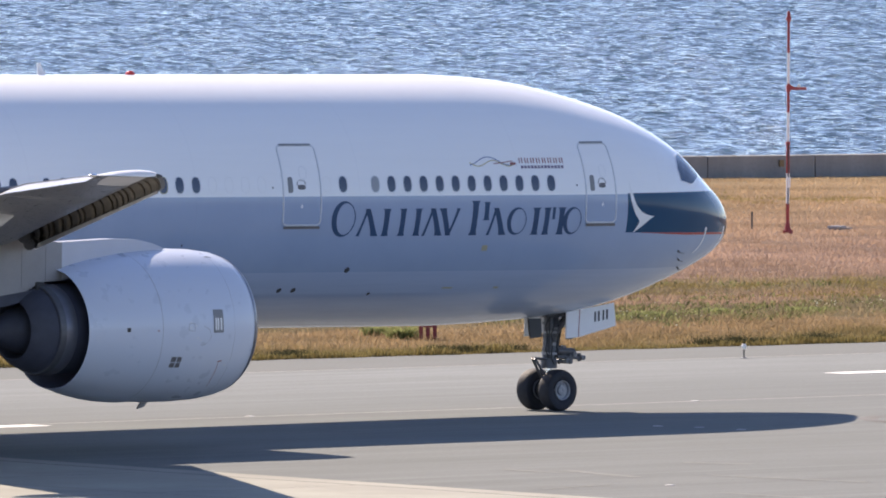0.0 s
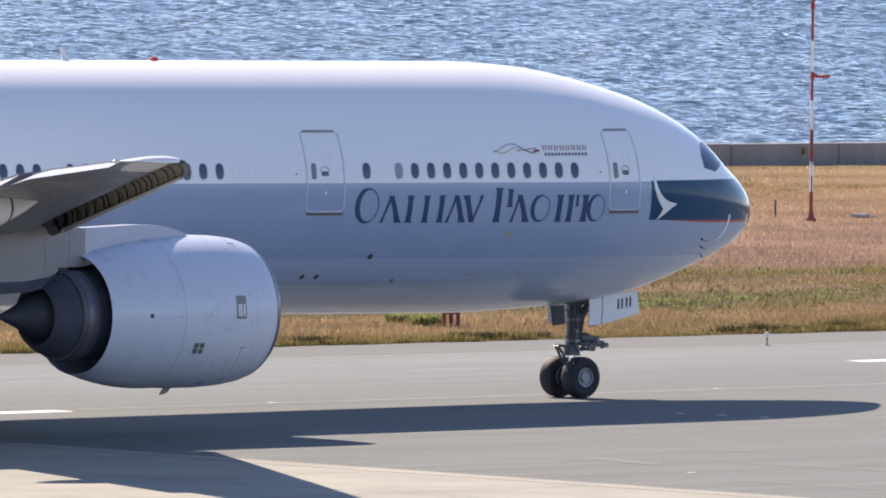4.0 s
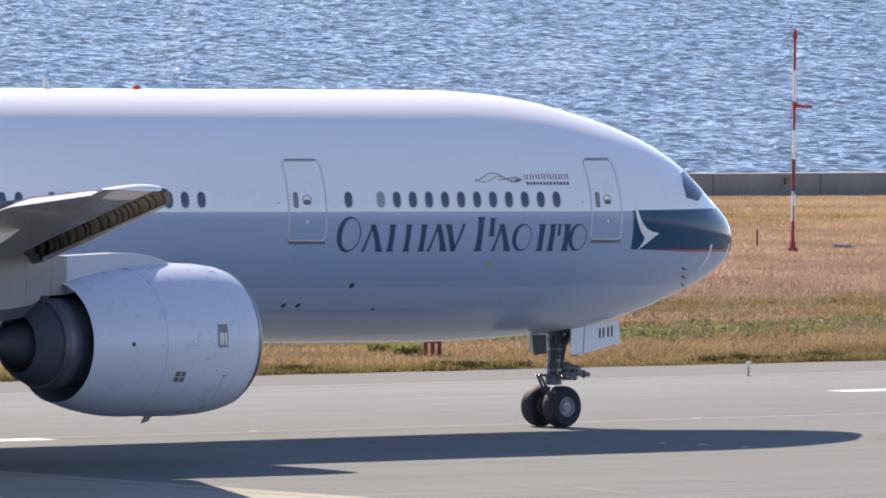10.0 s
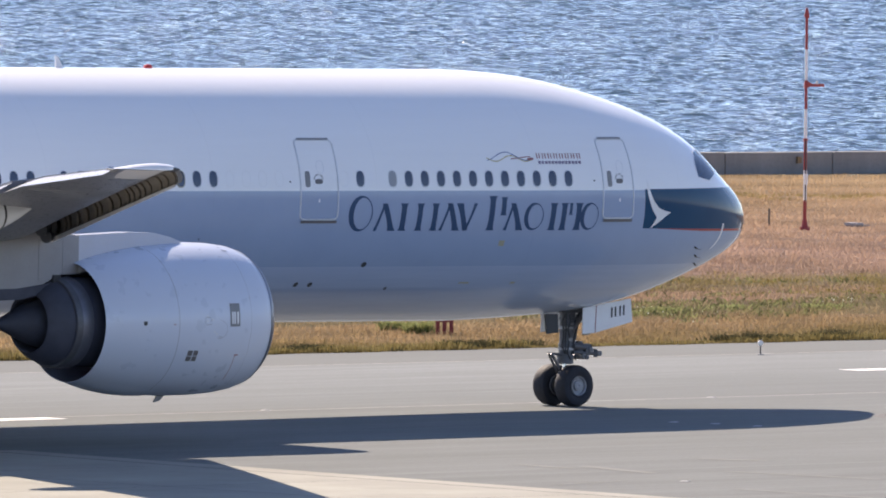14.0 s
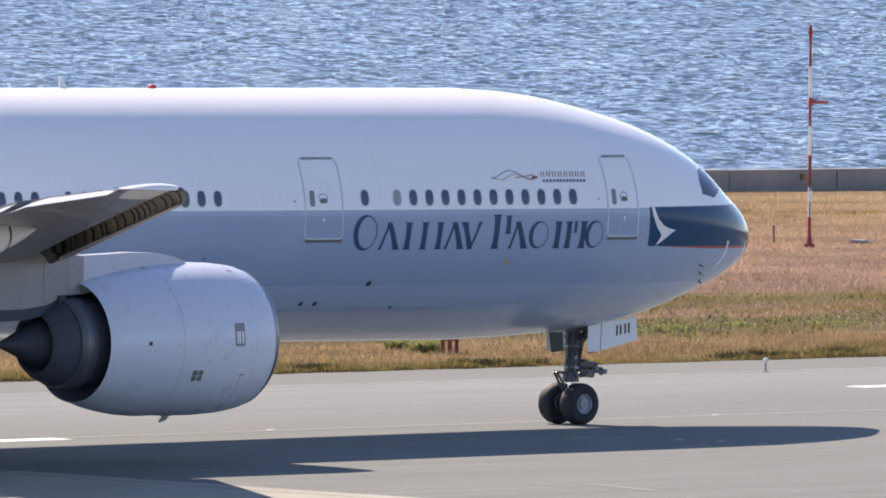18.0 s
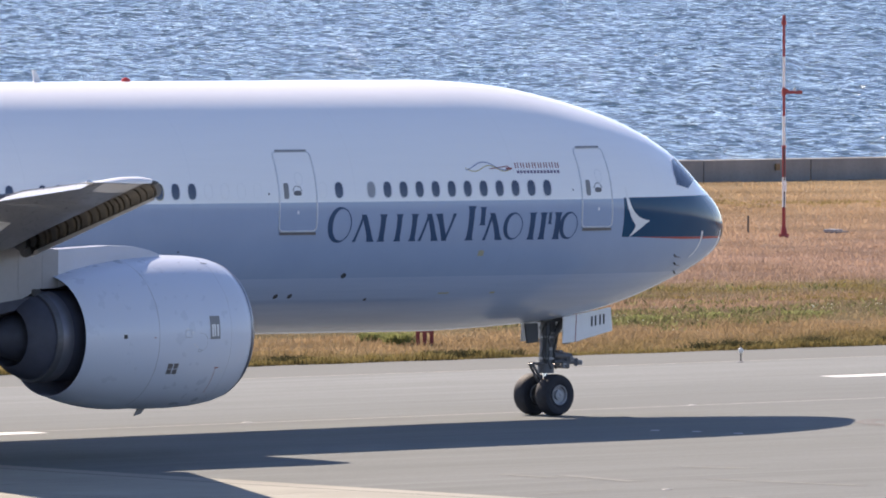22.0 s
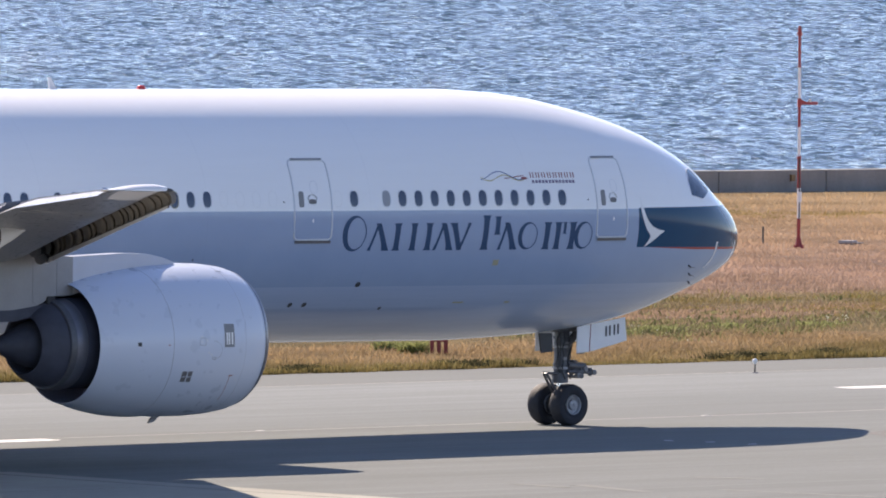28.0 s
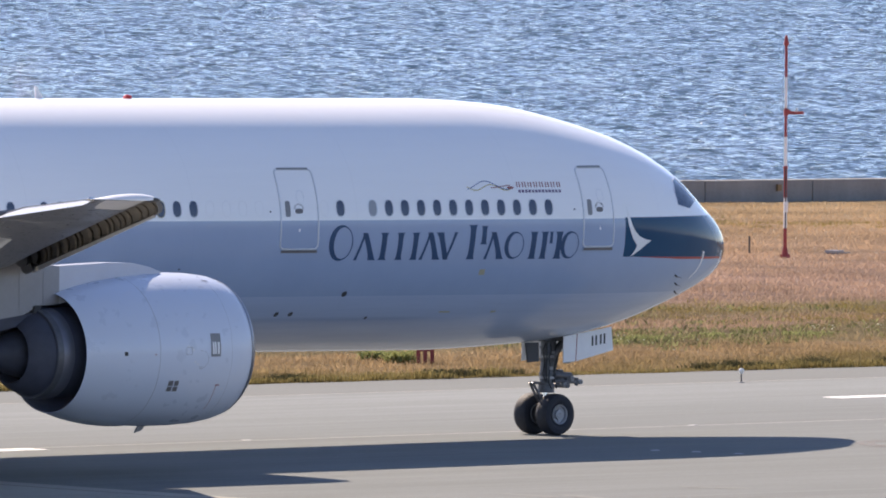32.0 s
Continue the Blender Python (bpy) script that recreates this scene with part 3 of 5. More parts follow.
def section(x):
    """Half width, level of the widest place, top and bottom of the fuselage at x."""
    u = max(NOSE_X - x, 0.0)
    if x < -46:
        k = min((-46 - x) / 22.0, 1.0)
        w = RAD * (1 - k ** 1.9) + 0.06
        top, low = MID_Z + RAD - 0.55 * k ** 2, MID_Z - RAD + 4.9 * k ** 1.55
        return w, (top + low) / 2, max(top, low + 0.1), low
    s = math.sqrt(u)
    w = RAD * (1 - (1 - min(u / 8.2, 1)) ** 1.7) ** 0.60
    mid = NOSE_Z + (MID_Z - NOSE_Z) * min(u / 7, 1) ** 0.8
    return w, mid, curve(TOP, s), curve(LOW, s)


def skin(x, z, lift=0.0, side=-1):
    """The point of the fuselage's flank at x and z, lifted off it."""
    w, mid, top, low = section(x)
    h = top - mid if z >= mid else mid - low
    k = max(-0.9999, min(0.9999, (z - mid) / h))
    c = math.sqrt(1 - k * k)
    n = Vector((0, side * c / max(w, 0.01), k / h)).normalized()
    return Vector((x, side * w * c, z)) + n * lift


def fuselage():
    xs = [NOSE_X - (3.25 * k / 64) ** 2 for k in range(65)]
    while xs[-1] > -46:
        xs.append(xs[-1] - 1.6)
    while xs[-1] > -67.8:
        xs.append(xs[-1] - 0.8)
    seg = 96
    verts, faces = [], []
    for x in xs:
        w, mid, top, low = section(x)
        for k in range(seg):
            a = 2 * math.pi * k / seg
            h = top - mid if math.sin(a) >= 0 else mid - low
            verts.append((x, w * math.cos(a), mid + h * math.sin(a)))
    for i in range(len(xs) - 1):
        for k in range(seg):
            faces.append((i * seg + k, i * seg + (k + 1) % seg, (i + 1) * seg + (k + 1) % seg, (i + 1) * seg + k))
    faces.append([(len(xs) - 1) * seg + k for k in range(seg)])
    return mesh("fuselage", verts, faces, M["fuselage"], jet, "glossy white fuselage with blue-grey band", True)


hull = fuselage()


def decal(name, pairs, mat, parent, lift=0.005, closed=False, label="", side=-1):
    """Paint or thin trim that follows the flank: a strip between two lines of (x, z)."""
    verts = [p for a, b in pairs for p in (skin(*a, lift, side), skin(*b, lift, side))]
    n = len(pairs)
    faces = [(2 * i, 2 * i + 1, 2 * ((i + 1) % n) + 1, 2 * ((i + 1) % n)) for i in range(n if closed else n - 1)]
    bm = bmesh.new()
    vs = [bm.verts.new(v) for v in verts]
    for f in faces:
        bm.faces.new([vs[i] for i in f])
    ob = part(name, bm, mat, parent, label)
    for p in ob.data.polygons:
        if p.normal.y * side < 0:
            p.flip()
    return ob


def rounded(x0, x1, z0, z1, r, n=6, per=7):
    """A rounded rectangle as a closed line of (x, z), with points along its sides."""
    pts = []
    for cx, cz, a0 in ((x1 - r, z1 - r, 0), (x0 + r, z1 - r, 90), (x0 + r, z0 + r, 180), (x1 - r, z0 + r, 270)):
        pts += [(cx + r * math.cos(radians(a0 + 90 * k / n)), cz + r * math.sin(radians(a0 + 90 * k / n))) for k in range(n + 1)]
    out = []
    for a, b in zip(pts, pts[1:] + pts[:1]):
        m = per if math.dist(a, b) > 0.3 else 1
        out += [(a[0] + (b[0] - a[0]) * k / m, a[1] + (b[1] - a[1]) * k / m) for k in range(m)]
    return out


def frame_ring(name, line, width, lift, mat, parent, label=""):
    """A raised rounded bead along a closed line on the flank."""
    cx, cz = sum(p[0] for p in line) / len(line), sum(p[1] for p in line) / len(line)
    bm = bmesh.new()
    rows = []
    for i, (x, z) in enumerate(line):
        ax, az = line[i - 1]
        bx, bz = line[(i + 1) % len(line)]
        t = math.hypot(bx - ax, bz - az) or 1
        nx, nz = (bz - az) / t, -(bx - ax) / t
        rows.append([bm.verts.new(skin(x + nx * o, z + nz * o, l)) for o, l in ((-width / 2, 0.001), (-width / 4, lift), (width / 4, lift), (width / 2, 0.001))])
    for a, b in zip(rows, rows[1:] + rows[:1]):
        for k in range(3):
            bm.faces.new((a[k], a[k + 1], b[k + 1], b[k]))
    return part(name, bm, mat, parent, label, 40)


def oval(cx, cz, hx, hz, n=20, power=2.6):
    out = []
    for k in range(n):
        a = 2 * math.pi * k / n
        c, s = math.cos(a), math.sin(a)
        out.append((cx + hx * math.copysign(abs(c) ** (2 / power), c), cz + hz * math.copysign(abs(s) ** (2 / power), s)))
    return out


def fan_fill(name, line, mat, parent, lift, label=""):
    """A filled shape on the flank, as a disc of quads and a middle."""
    cx, cz = sum(p[0] for p in line) / len(line), sum(p[1] for p in line) / len(line)
    bm = bmesh.new()
    mid = bm.verts.new(skin(cx, cz, lift))
    half = [bm.verts.new(skin((x + cx) / 2, (z + cz) / 2, lift)) for x, z in line]
    rim = [bm.verts.new(skin(x, z, lift)) for x, z in line]
    for i in range(len(line)):
        j = (i + 1) % len(line)
        bm.faces.new((mid, half[i], half[j]))
        bm.faces.new((half[i], rim[i], rim[j], half[j]))
    return part(name, bm, mat, parent, label)


# cabin windows, one each bay of 0.533 m
WIN0, BAY, WIN_Z = -21.49, 0.5334, 5.765
for n in list(range(-22, 3)) + list(range(4, 14)) + [22] + list(range(24, 36)):
    x = WIN0 + BAY * n
    ring = frame_ring("cabin_window", oval(x, WIN_Z, 0.138, 0.200), 0.030, 0.008, M["seal"] if n != 11 else M["faded"], hull)
    fan_fill("window_pane", oval(x - 0.010, WIN_Z, 0.128, 0.190), M["glass"] if n != 24 else M["blind"], ring, 0.008)
# blanked-off windows between them leave a faint outline
for n in (14, 15, 16, 17, 21):
    frame_ring("blanked_window", oval(WIN0 + BAY * n, WIN_Z, 0.13, 0.19), 0.012, 0.003, M["white"], hull)


def cabin_door(x0, x1, z0, z1, taper):
    bm = bmesh.new()
    cols, rows = 9, 21
    grid = [[bm.verts.new(skin(x0 + 0.03 + (x1 - x0 - 0.06) * i / (cols - 1), z0 + 0.03 + (z1 - z0 - 0.06) * j / (rows - 1), 0.006)) for i in range(cols)] for j in range(rows)]
    for j in range(rows - 1):
        for i in range(cols - 1):
            bm.faces.new((grid[j][i], grid[j][i + 1], grid[j + 1][i + 1], grid[j + 1][i]))
    door = part("cabin_door", bm, M["fuselage"], jet, "closed cabin door with raised seal", 60)
    frame_ring("door_seal", rounded(x0, x1, z0, z1, 0.13), 0.045, 0.022, M["seal"], door)
    w = x1 - x0
    # grey strip paints the shadow along the door's top edge
    decal("door_top_shade", [((x0 + 0.1 + (w - 0.2) * k / 6, z1 - 0.012), (x0 + 0.1 + (w - 0.2) * k / 6, z1 + 0.035)) for k in range(7)], M["grey"], door, 0.024)
    decal("sill_plate", [((x0 + 0.02 + (w - 0.04) * k / 6, z0 - 0.085), (x0 + 0.02 + (w - 0.04) * k / 6, z0 - 0.02)) for k in range(7)], M["sill"], door, 0.03, label="scuffed brown metal sill plate")
    fan_fill("door_handle", oval(x0 + 0.235, 5.755, 0.085, 0.195, 20, 5), M["grey"], door, 0.012, "dark recessed handle slot")
    fan_fill("latch_plate", oval(x0 + 0.60, 5.70, 0.13, 0.06, 16, 3), M["sill"], door, 0.012)
    frame_ring("latch_arc", [(x0 + 0.60 + 0.15 * math.cos(radians(a)), 5.75 + 0.13 * math.sin(radians(a))) for a in range(0, 181, 15)] +
               [(x0 + 0.60 + 0.13 * math.cos(radians(a)), 5.75 + 0.11 * math.sin(radians(a))) for a in range(180, -1, -15)], 0.012, 0.012, M["grey"], door)
    frame_ring("door_window", oval(x0 + 0.68, 6.05, 0.12, 0.15), 0.015, 0.009, M["seal"], door)
    fan_fill("lock", oval(x0 + 0.60, 5.23, 0.03, 0.045), M["white"], door, 0.012)


cabin_door(-11.73, -10.50, 4.77, 6.71, 0)
cabin_door(-1.63, -0.50, 4.78, 6.73, 0)

# small ports, drains, probes and placards on the flank
for x, z, r, m in ((-12.07, 5.69, 0.028, "dark"), (-1.95, 5.71, 0.028, "dark"), (-9.22, 3.655, 0.085, "dark"), (-11.12, 3.16, 0.075, "dark"),
                   (-10.655, 3.16, 0.075, "dark"), (-8.08, 3.05, 0.05, "dark"), (-14.9, 4.30, 0.03, "dark")):
    fan_fill("drain_port", oval(x, z, r, r * 0.8, 14, 2), M[m], hull, 0.006)
for x0, x1, z0, z1, m in ((-4.98, -4.79, 4.10, 4.24, "faded"), (-5.75, -5.40, 3.16, 3.20, "faded"), (-4.02, -3.85, 3.15, 3.20, "faded")):
    decal("placard", [((x0 + (x1 - x0) * k / 3, z0), (x0 + (x1 - x0) * k / 3, z1)) for k in range(4)], M[m], hull, 0.006)
for x, z in ((2.51, 4.02), (2.70, 3.815), (3.0, 3.60)):
    p0 = skin(x, z)
    bm = bmesh.new()
    tube(bm, p0, skin(x, z, 0.08), 0.022, 0.016, 10)
    tube(bm, skin(x - 0.02, z, 0.08), skin(x + 0.22, z - 0.02, 0.085), 0.012, 0.008, 10)
    part("pitot_probe", bm, M["dark"], hull)

# windscreen panes
for name, pts in (("side_windscreen", [(2.74, 6.38), (3.08, 6.43), (3.34, 6.10), (3.58, 5.84), (3.05, 5.67), (2.46, 5.77), (2.50, 6.08)]),
                  ("front_windscreen", [(3.16, 6.45), (3.95, 6.40), (4.36, 6.02), (4.20, 5.92), (3.66, 5.85), (3.42, 6.10)])):
    line = []
    for a, b in zip(pts, pts[1:] + pts[:1]):
        line += [(a[0] + (b[0] - a[0]) * k / 4, a[1] + (b[1] - a[1]) * k / 4) for k in range(4)]
    for side in (-1,):
        pane = fan_fill(name, line, M["shield"], hull, 0.008, "blue-tinted cockpit pane")
        frame_ring("window_frame", line, 0.03, 0.012, M["white"], pane)

# titles: plain slanted shapes, one to a character
def slanted(x, z, z0):
    return x + 0.045 * (z - z0)


def bar(x, w, z0, z1, base):
    """An upright bar of width w about x, flared a little at both ends."""
    pairs = []
    for k in range(13):
        u = k / 12
        z, h = z0 + (z1 - z0) * u, w / 2 * (1 + 0.55 * abs(2 * u - 1) ** 8)
        pairs.append(((slanted(x - h, z, base), z), (slanted(x + h, z, base), z)))
    return decal("title_shape", pairs, M["title"], hull)


def ring_shape(x0, x1, z0, z1, base, thick=0.30):
    """A ring that is heavy on its rear side and thin on the other."""
    cx, cz, hx, hz = (x0 + x1) / 2, (z0 + z1) / 2, (x1 - x0) / 2, (z1 - z0) / 2
    pairs = []
    for k in range(36):
        a = 2 * math.pi * k / 36
        o = (cx + hx * math.cos(a), cz + hz * math.sin(a))
        i = (cx + hx * thick * 0.55 + hx * (1 - thick * 0.85) * math.cos(a), cz + hz * (1 - thick * 0.42) * math.sin(a))
        pairs.append(((slanted(i[0], i[1], base), i[1]), (slanted(o[0], o[1], base), o[1])))
    decal("title_shape", pairs, M["title"], hull, closed=True)


def peak(x0, x1, apex, z0, z1, thin=0.075, thick=0.17):
    """Two leaning bars that meet over apex; with z0 above z1 they meet below."""
    for e, w in ((x0, thin), (x1, thick)):
        pairs = []
        for k in range(13):
            u = k / 12
            x, z, h = e + (apex - e) * u, z0 + (z1 - z0) * u, w / 2 * (1 + 0.5 * (1 - u) ** 8)
            pairs.append(((slanted(x - h, z, z0), z), (slanted(x + h, z, z0), z)))
        decal("title_shape", pairs, M["title"], hull)


ZB, ZS, ZT = 4.49, 5.16, 5.34
ring_shape(-10.15, -9.36, 4.475, 5.356, ZB)
ring_shape(-4.31, -3.66, ZB, ZS + 0.01, ZB)
ring_shape(-2.42, -1.79, ZB, ZS + 0.01, ZB)
peak(-9.22, -8.67, -8.98, ZB, ZS)
peak(-7.05, -6.54, -6.82, ZB, ZS)
peak(-4.90, -4.41, -4.71, ZB, ZS)
peak(-5.93, -6.46, -6.19, ZS, ZB, 0.08, 0.17)
for x, w in ((-8.33, 0.17), (-7.79, 0.16), (-7.29, 0.16), (-3.34, 0.17), (-2.98, 0.16), (-2.49, 0.17)):
    bar(x, w, ZB, ZS, ZB)
bar(-5.40, 0.18, ZB, ZT, ZB)
bar(-5.02, 0.15, 4.86, ZT - 0.03, ZB)
bar(-2.76, 0.09, 4.87, ZS, ZB)

# ribbon motif and its two rows of small characters
for mat, f in (("blue", lambda u: 6.31 + 0.10 * math.sin(6.6 * u - 1.3)), ("gold", lambda u: 6.255 - 0.07 * math.sin(9.0 * u - 0.2)), ("rust", lambda u: 6.28 + 0.035 * math.sin(5.0 * u + 2.2))):
    u0 = 0.55 if mat == "rust" else 0.0
    us = [u0 + (1 - u0) * k / 30 for k in range(31)]
    decal("ribbon", [((-5.47 + 1.45 * u, f(u) - 0.011), (-5.47 + 1.45 * u, f(u) + 0.011)) for u in us], M[mat], hull)
fan_fill("ribbon_head", oval(-4.02, 6.245, 0.11, 0.035, 14, 2), M["rust"], hull, 0.007)
for k in range(8):
    x = -3.80 + 0.195 * k
    for dx in (0.0, 0.085):
        decal("caption_shape", [((x + dx, 6.255), (x + dx + 0.035, 6.255)), ((x + dx, 6.385), (x + dx + 0.035, 6.385))], M["rust"], hull)
for k in range(13):
    x = -3.77 + 0.113 * k
    decal("caption_shape", [((x, 6.125), (x, 6.195)), ((x + 0.08, 6.125), (x + 0.08, 6.195))], M["plum"], hull)


# white swept emblem on the nose
def emblem():
    left = [(5.76, 0.045), (5.49, 0.052), (5.27, 0.115), (5.10, 0.20), (4.97, 0.285), (4.86, 0.40), (4.785, 0.48), (4.66, 0.39), (4.52, 0.265)]
    right = [(5.76, 0.060), (5.52, 0.15), (5.30, 0.25), (5.16, 0.36), (5.01, 0.57), (4.95, 0.79), (4.905, 1.08), (4.85, 0.92), (4.69, 0.63), (4.52, 0.29)]
    pairs = []
    for k in range(33):
        z = 5.76 - 1.24 * k / 32
        l, r = (float(np.interp(-z, [-h for h, x in side], [x for h, x in side])) for side in (left, right))
        pairs.append(((l, z), (r, z)))
    decal("emblem", pairs, M["white"], hull, 0.006, label="white swept wing-like emblem")


emblem()

# white strips painted as the glints that run down from the nose panel
for line in ([(3.70, 4.60), (3.70, 4.46), (3.69, 4.345), (3.645, 4.22), (3.58, 4.117), (3.48, 4.02), (3.37, 3.945)],
             [(4.975, 4.60), (4.97, 4.48), (4.955, 4.36), (4.91, 4.26), (4.85, 4.17)]):
    n = len(line) - 1
    decal("nose_glint", [((x - 0.06 * (1 - 0.6 * k / n), z), (x + 0.04 * (1 - 0.6 * k / n), z)) for k, (x, z) in enumerate(line)], M["white"], hull, 0.007)

# crown: beacon and blade aerials
bm = lathe(bmesh.new(), [(0, 0.115), (0.04, 0.115), (0.09, 0.09), (0.11, 0.045), (0.117, 0.001)], (-14.04, 0, 8.36), "z", 20)
part("beacon", bm, M["beacon"], hull, "red anti-collision light", 50)
for x in (-16.9,):
    bm = prism(bmesh.new(), [(x - 0.12, 8.36), (x + 0.12, 8.36), (x - 0.08, 8.66), (x - 0.16, 8.67)], -0.025, 0.025, 0.01)
    part("blade_aerial", bm, M["seal"], hull)


# ---- wings ----
def lead(s):
    return -24.9 - 0.70 * (s - 8.8)


def trail(s):
    aft = 0.5 if s < 22.66 else 0.0
    return (-34.5 - 0.46 * (s - 14.5) if s > 9.6 else -32.25 + 0.04 * (9.6 - s)) - aft


def level(s):
    return 5.40 + 0.1022 * (s - 11.5)


def hang(s):
    return 0.034 * max(30 - s, 0) - 0.064 * max(24 - s, 0)


def air(x, y, z):
    """From level coordinates into the airframe's, which sits nose-down by PITCH."""
    return Vector((x - z * PITCH, y, z + PITCH * x))


def foil(s, c, upper):
    t = 0.125 - 0.035 * (s / 30.5) + 0.006 * max(15 - s, 0)
    y = 5 * t * (0.2969 * math.sqrt(c) - 0.126 * c - 0.3516 * c * c + 0.2843 * c ** 3 - 0.1036 * c ** 4)
    return y * (1.05 if upper else -0.85) + 0.012 * math.sin(math.pi * c)


def wing_point(s, c, upper, side, drop=0.0):
    x0, x1 = lead(s), trail(s)
    ch = x0 - x1
    return air(x0 - ch * c, side * s, level(s) + hang(s) * c + foil(s, c, upper) * ch + drop)


CS = [0, 0.006, 0.02, 0.05, 0.1, 0.18, 0.28, 0.4, 0.55, 0.7, 0.85, 0.95, 1.0]


def wing_piece(name, spans, c0, c1, side, mat, parent, label="", turn=0.0, shift=(0, 0), nose=0.0):
    """A closed length of wing between two chord fractions, swung down by turn degrees about its front edge."""
    cs = sorted({c0, c1, *[c for c in CS if c0 < c < c1]})
    bm = bmesh.new()
    loops = []
    for s in spans:
        front = lead(s) - nose * min(max((31 - s) / 20, 0.1), 1.2)
        ch = front - trail(s)
        hx = front - ch * c0
        hz = level(s) + hang(s) * c0
        pts = [(c, True) for c in cs[::-1]] + [(c, False) for c in cs[(1 if c0 == 0 else 0):]]
        ring = []
        for c, up in pts:
            p = Vector((front - ch * c, level(s) + hang(s) * c + foil(s, c, up) * ch))
            d = p - Vector((hx, hz))
            a = radians(turn)
            q = Vector((hx + shift[0] + d.x * math.cos(a) - d.y * math.sin(a), hz + shift[1] + d.x * math.sin(a) + d.y * math.cos(a)))
            ring.append(bm.verts.new(air(q.x, side * s, q.y)))
        loops.append(ring)
    m = len(loops[0])
    for a, b in zip(loops, loops[1:]):
        for k in range(m):
            bm.faces.new((a[k], a[(k + 1) % m], b[(k + 1) % m], b[k]))
    bm.faces.new(loops[0]), bm.faces.new(loops[-1][::-1])
    return part(name, bm, mat, parent, label, 35)


def spans(a, b, n):
    return [a + (b - a) * k / n for k in range(n + 1)]


def slat_section(s):
    """Back of the drooped slat, from its upper rear edge over the nose to its lower rear edge; forward and up of the wing's edge."""
    k = 1.15 - 0.58 * (s - 11) / 19.5
    outer = [(-0.95, 0.215), (-0.62, 0.225), (-0.30, 0.23), (-0.05, 0.235), (0.22, 0.19), (0.44, 0.06), (0.52, -0.10), (0.48, -0.25), (0.36, -0.34), (0.14, -0.40)]
    inner = [(0.16, -0.375), (0.28, -0.26), (0.26, -0.08), (0.14, 0.06), (-0.06, 0.16), (-0.28, 0.19), (-0.62, 0.20), (-0.95, 0.20)]
    return [(f * k, z * k) for f, z in outer], [(f * k, z * k) for f, z in inner]


def slat_out(s):
    """How far ahead of the wing's edge the slat stands at s."""
    return 0.20 - 0.016 * (29.45 - s)


def slat(side, s0, s1, parent):
    bm, cove = bmesh.new(), bmesh.new()
    for target, pick in ((bm, 0), (cove, 1)):
        rows = []
        for s in spans(s0, s1, 4):
            line = slat_section(s)[pick]
            rows.append([target.verts.new(air(lead(s) + slat_out(s) + f, side * s, level(s) + 0.10 - 0.010 * (s - 10.4) + z)) for f, z in line])
        for a, b in zip(rows, rows[1:]):
            for k in range(len(a) - 1):
                target.faces.new((a[k], a[k + 1], b[k + 1], b[k]))
    ob = part("slat", bm, M["wing"], parent, "lowered pale grey leading-edge slat", 40)
    part("slat_cove", cove, M["cove"], ob, "brown primed inner face", 40)
    for e, gap, mat, text in ((s1, 0.004, "cove", "primed end rib of the slat"), (s0, -0.004, "dark", "dark inner end of the slat")):
        end = bmesh.new()
        out, inn = slat_section(e)
        end.faces.new([end.verts.new(air(lead(e) + slat_out(e) + f, side * (e + gap), level(e) + 0.10 - 0.010 * (e - 10.4) + z)) for f, z in out + inn])
        part("slat_end", end, M[mat], ob, text)
    lip = bmesh.new()
    rows = []
    for s in spans(s0, s1, 4):
        k = 1.15 - 0.58 * (s - 11) / 19.5
        rows.append([lip.verts.new(air(lead(s) + slat_out(s) + f * k, side * s, level(s) + 0.10 - 0.010 * (s - 10.4) + z * k)) for f, z in ((0.17, -0.36), (0.12, -0.37), (0.10, -0.47), (0.16, -0.46))])
    for a, b in zip(rows, rows[1:]):
        for k in range(4):
            lip.faces.new((a[k], a[(k + 1) % 4], b[(k + 1) % 4], b[k]))
    part("slat_lip", lip, M["seal"], ob, "pale lower lip of the slat")
    for s in spans(s0 + 0.2, s1 - 0.2, max(1, round((s1 - s0) / 1.45))):
        s += 0.25 * math.sin(s * 7.3)
        k = 1.15 - 0.58 * (s - 11) / 19.5
        v = [(lead(s) + slat_out(s) + f * k, level(s) + 0.10 - 0.010 * (s - 10.4) + z * k) for f, z in [(-0.20, 0.17), (0.14, 0.06), (0.26, -0.08), (0.28, -0.26), (0.17, -0.35), (0.19, -0.22), (0.16, -0.09), (0.06, 0.03)]]
        rb = bmesh.new()
        prism(rb, v, side * s - 0.035, side * s + 0.035)
        for q in rb.verts:
            q.co = air(*q.co)
        part("slat_rib", rb, M["rib"], ob)


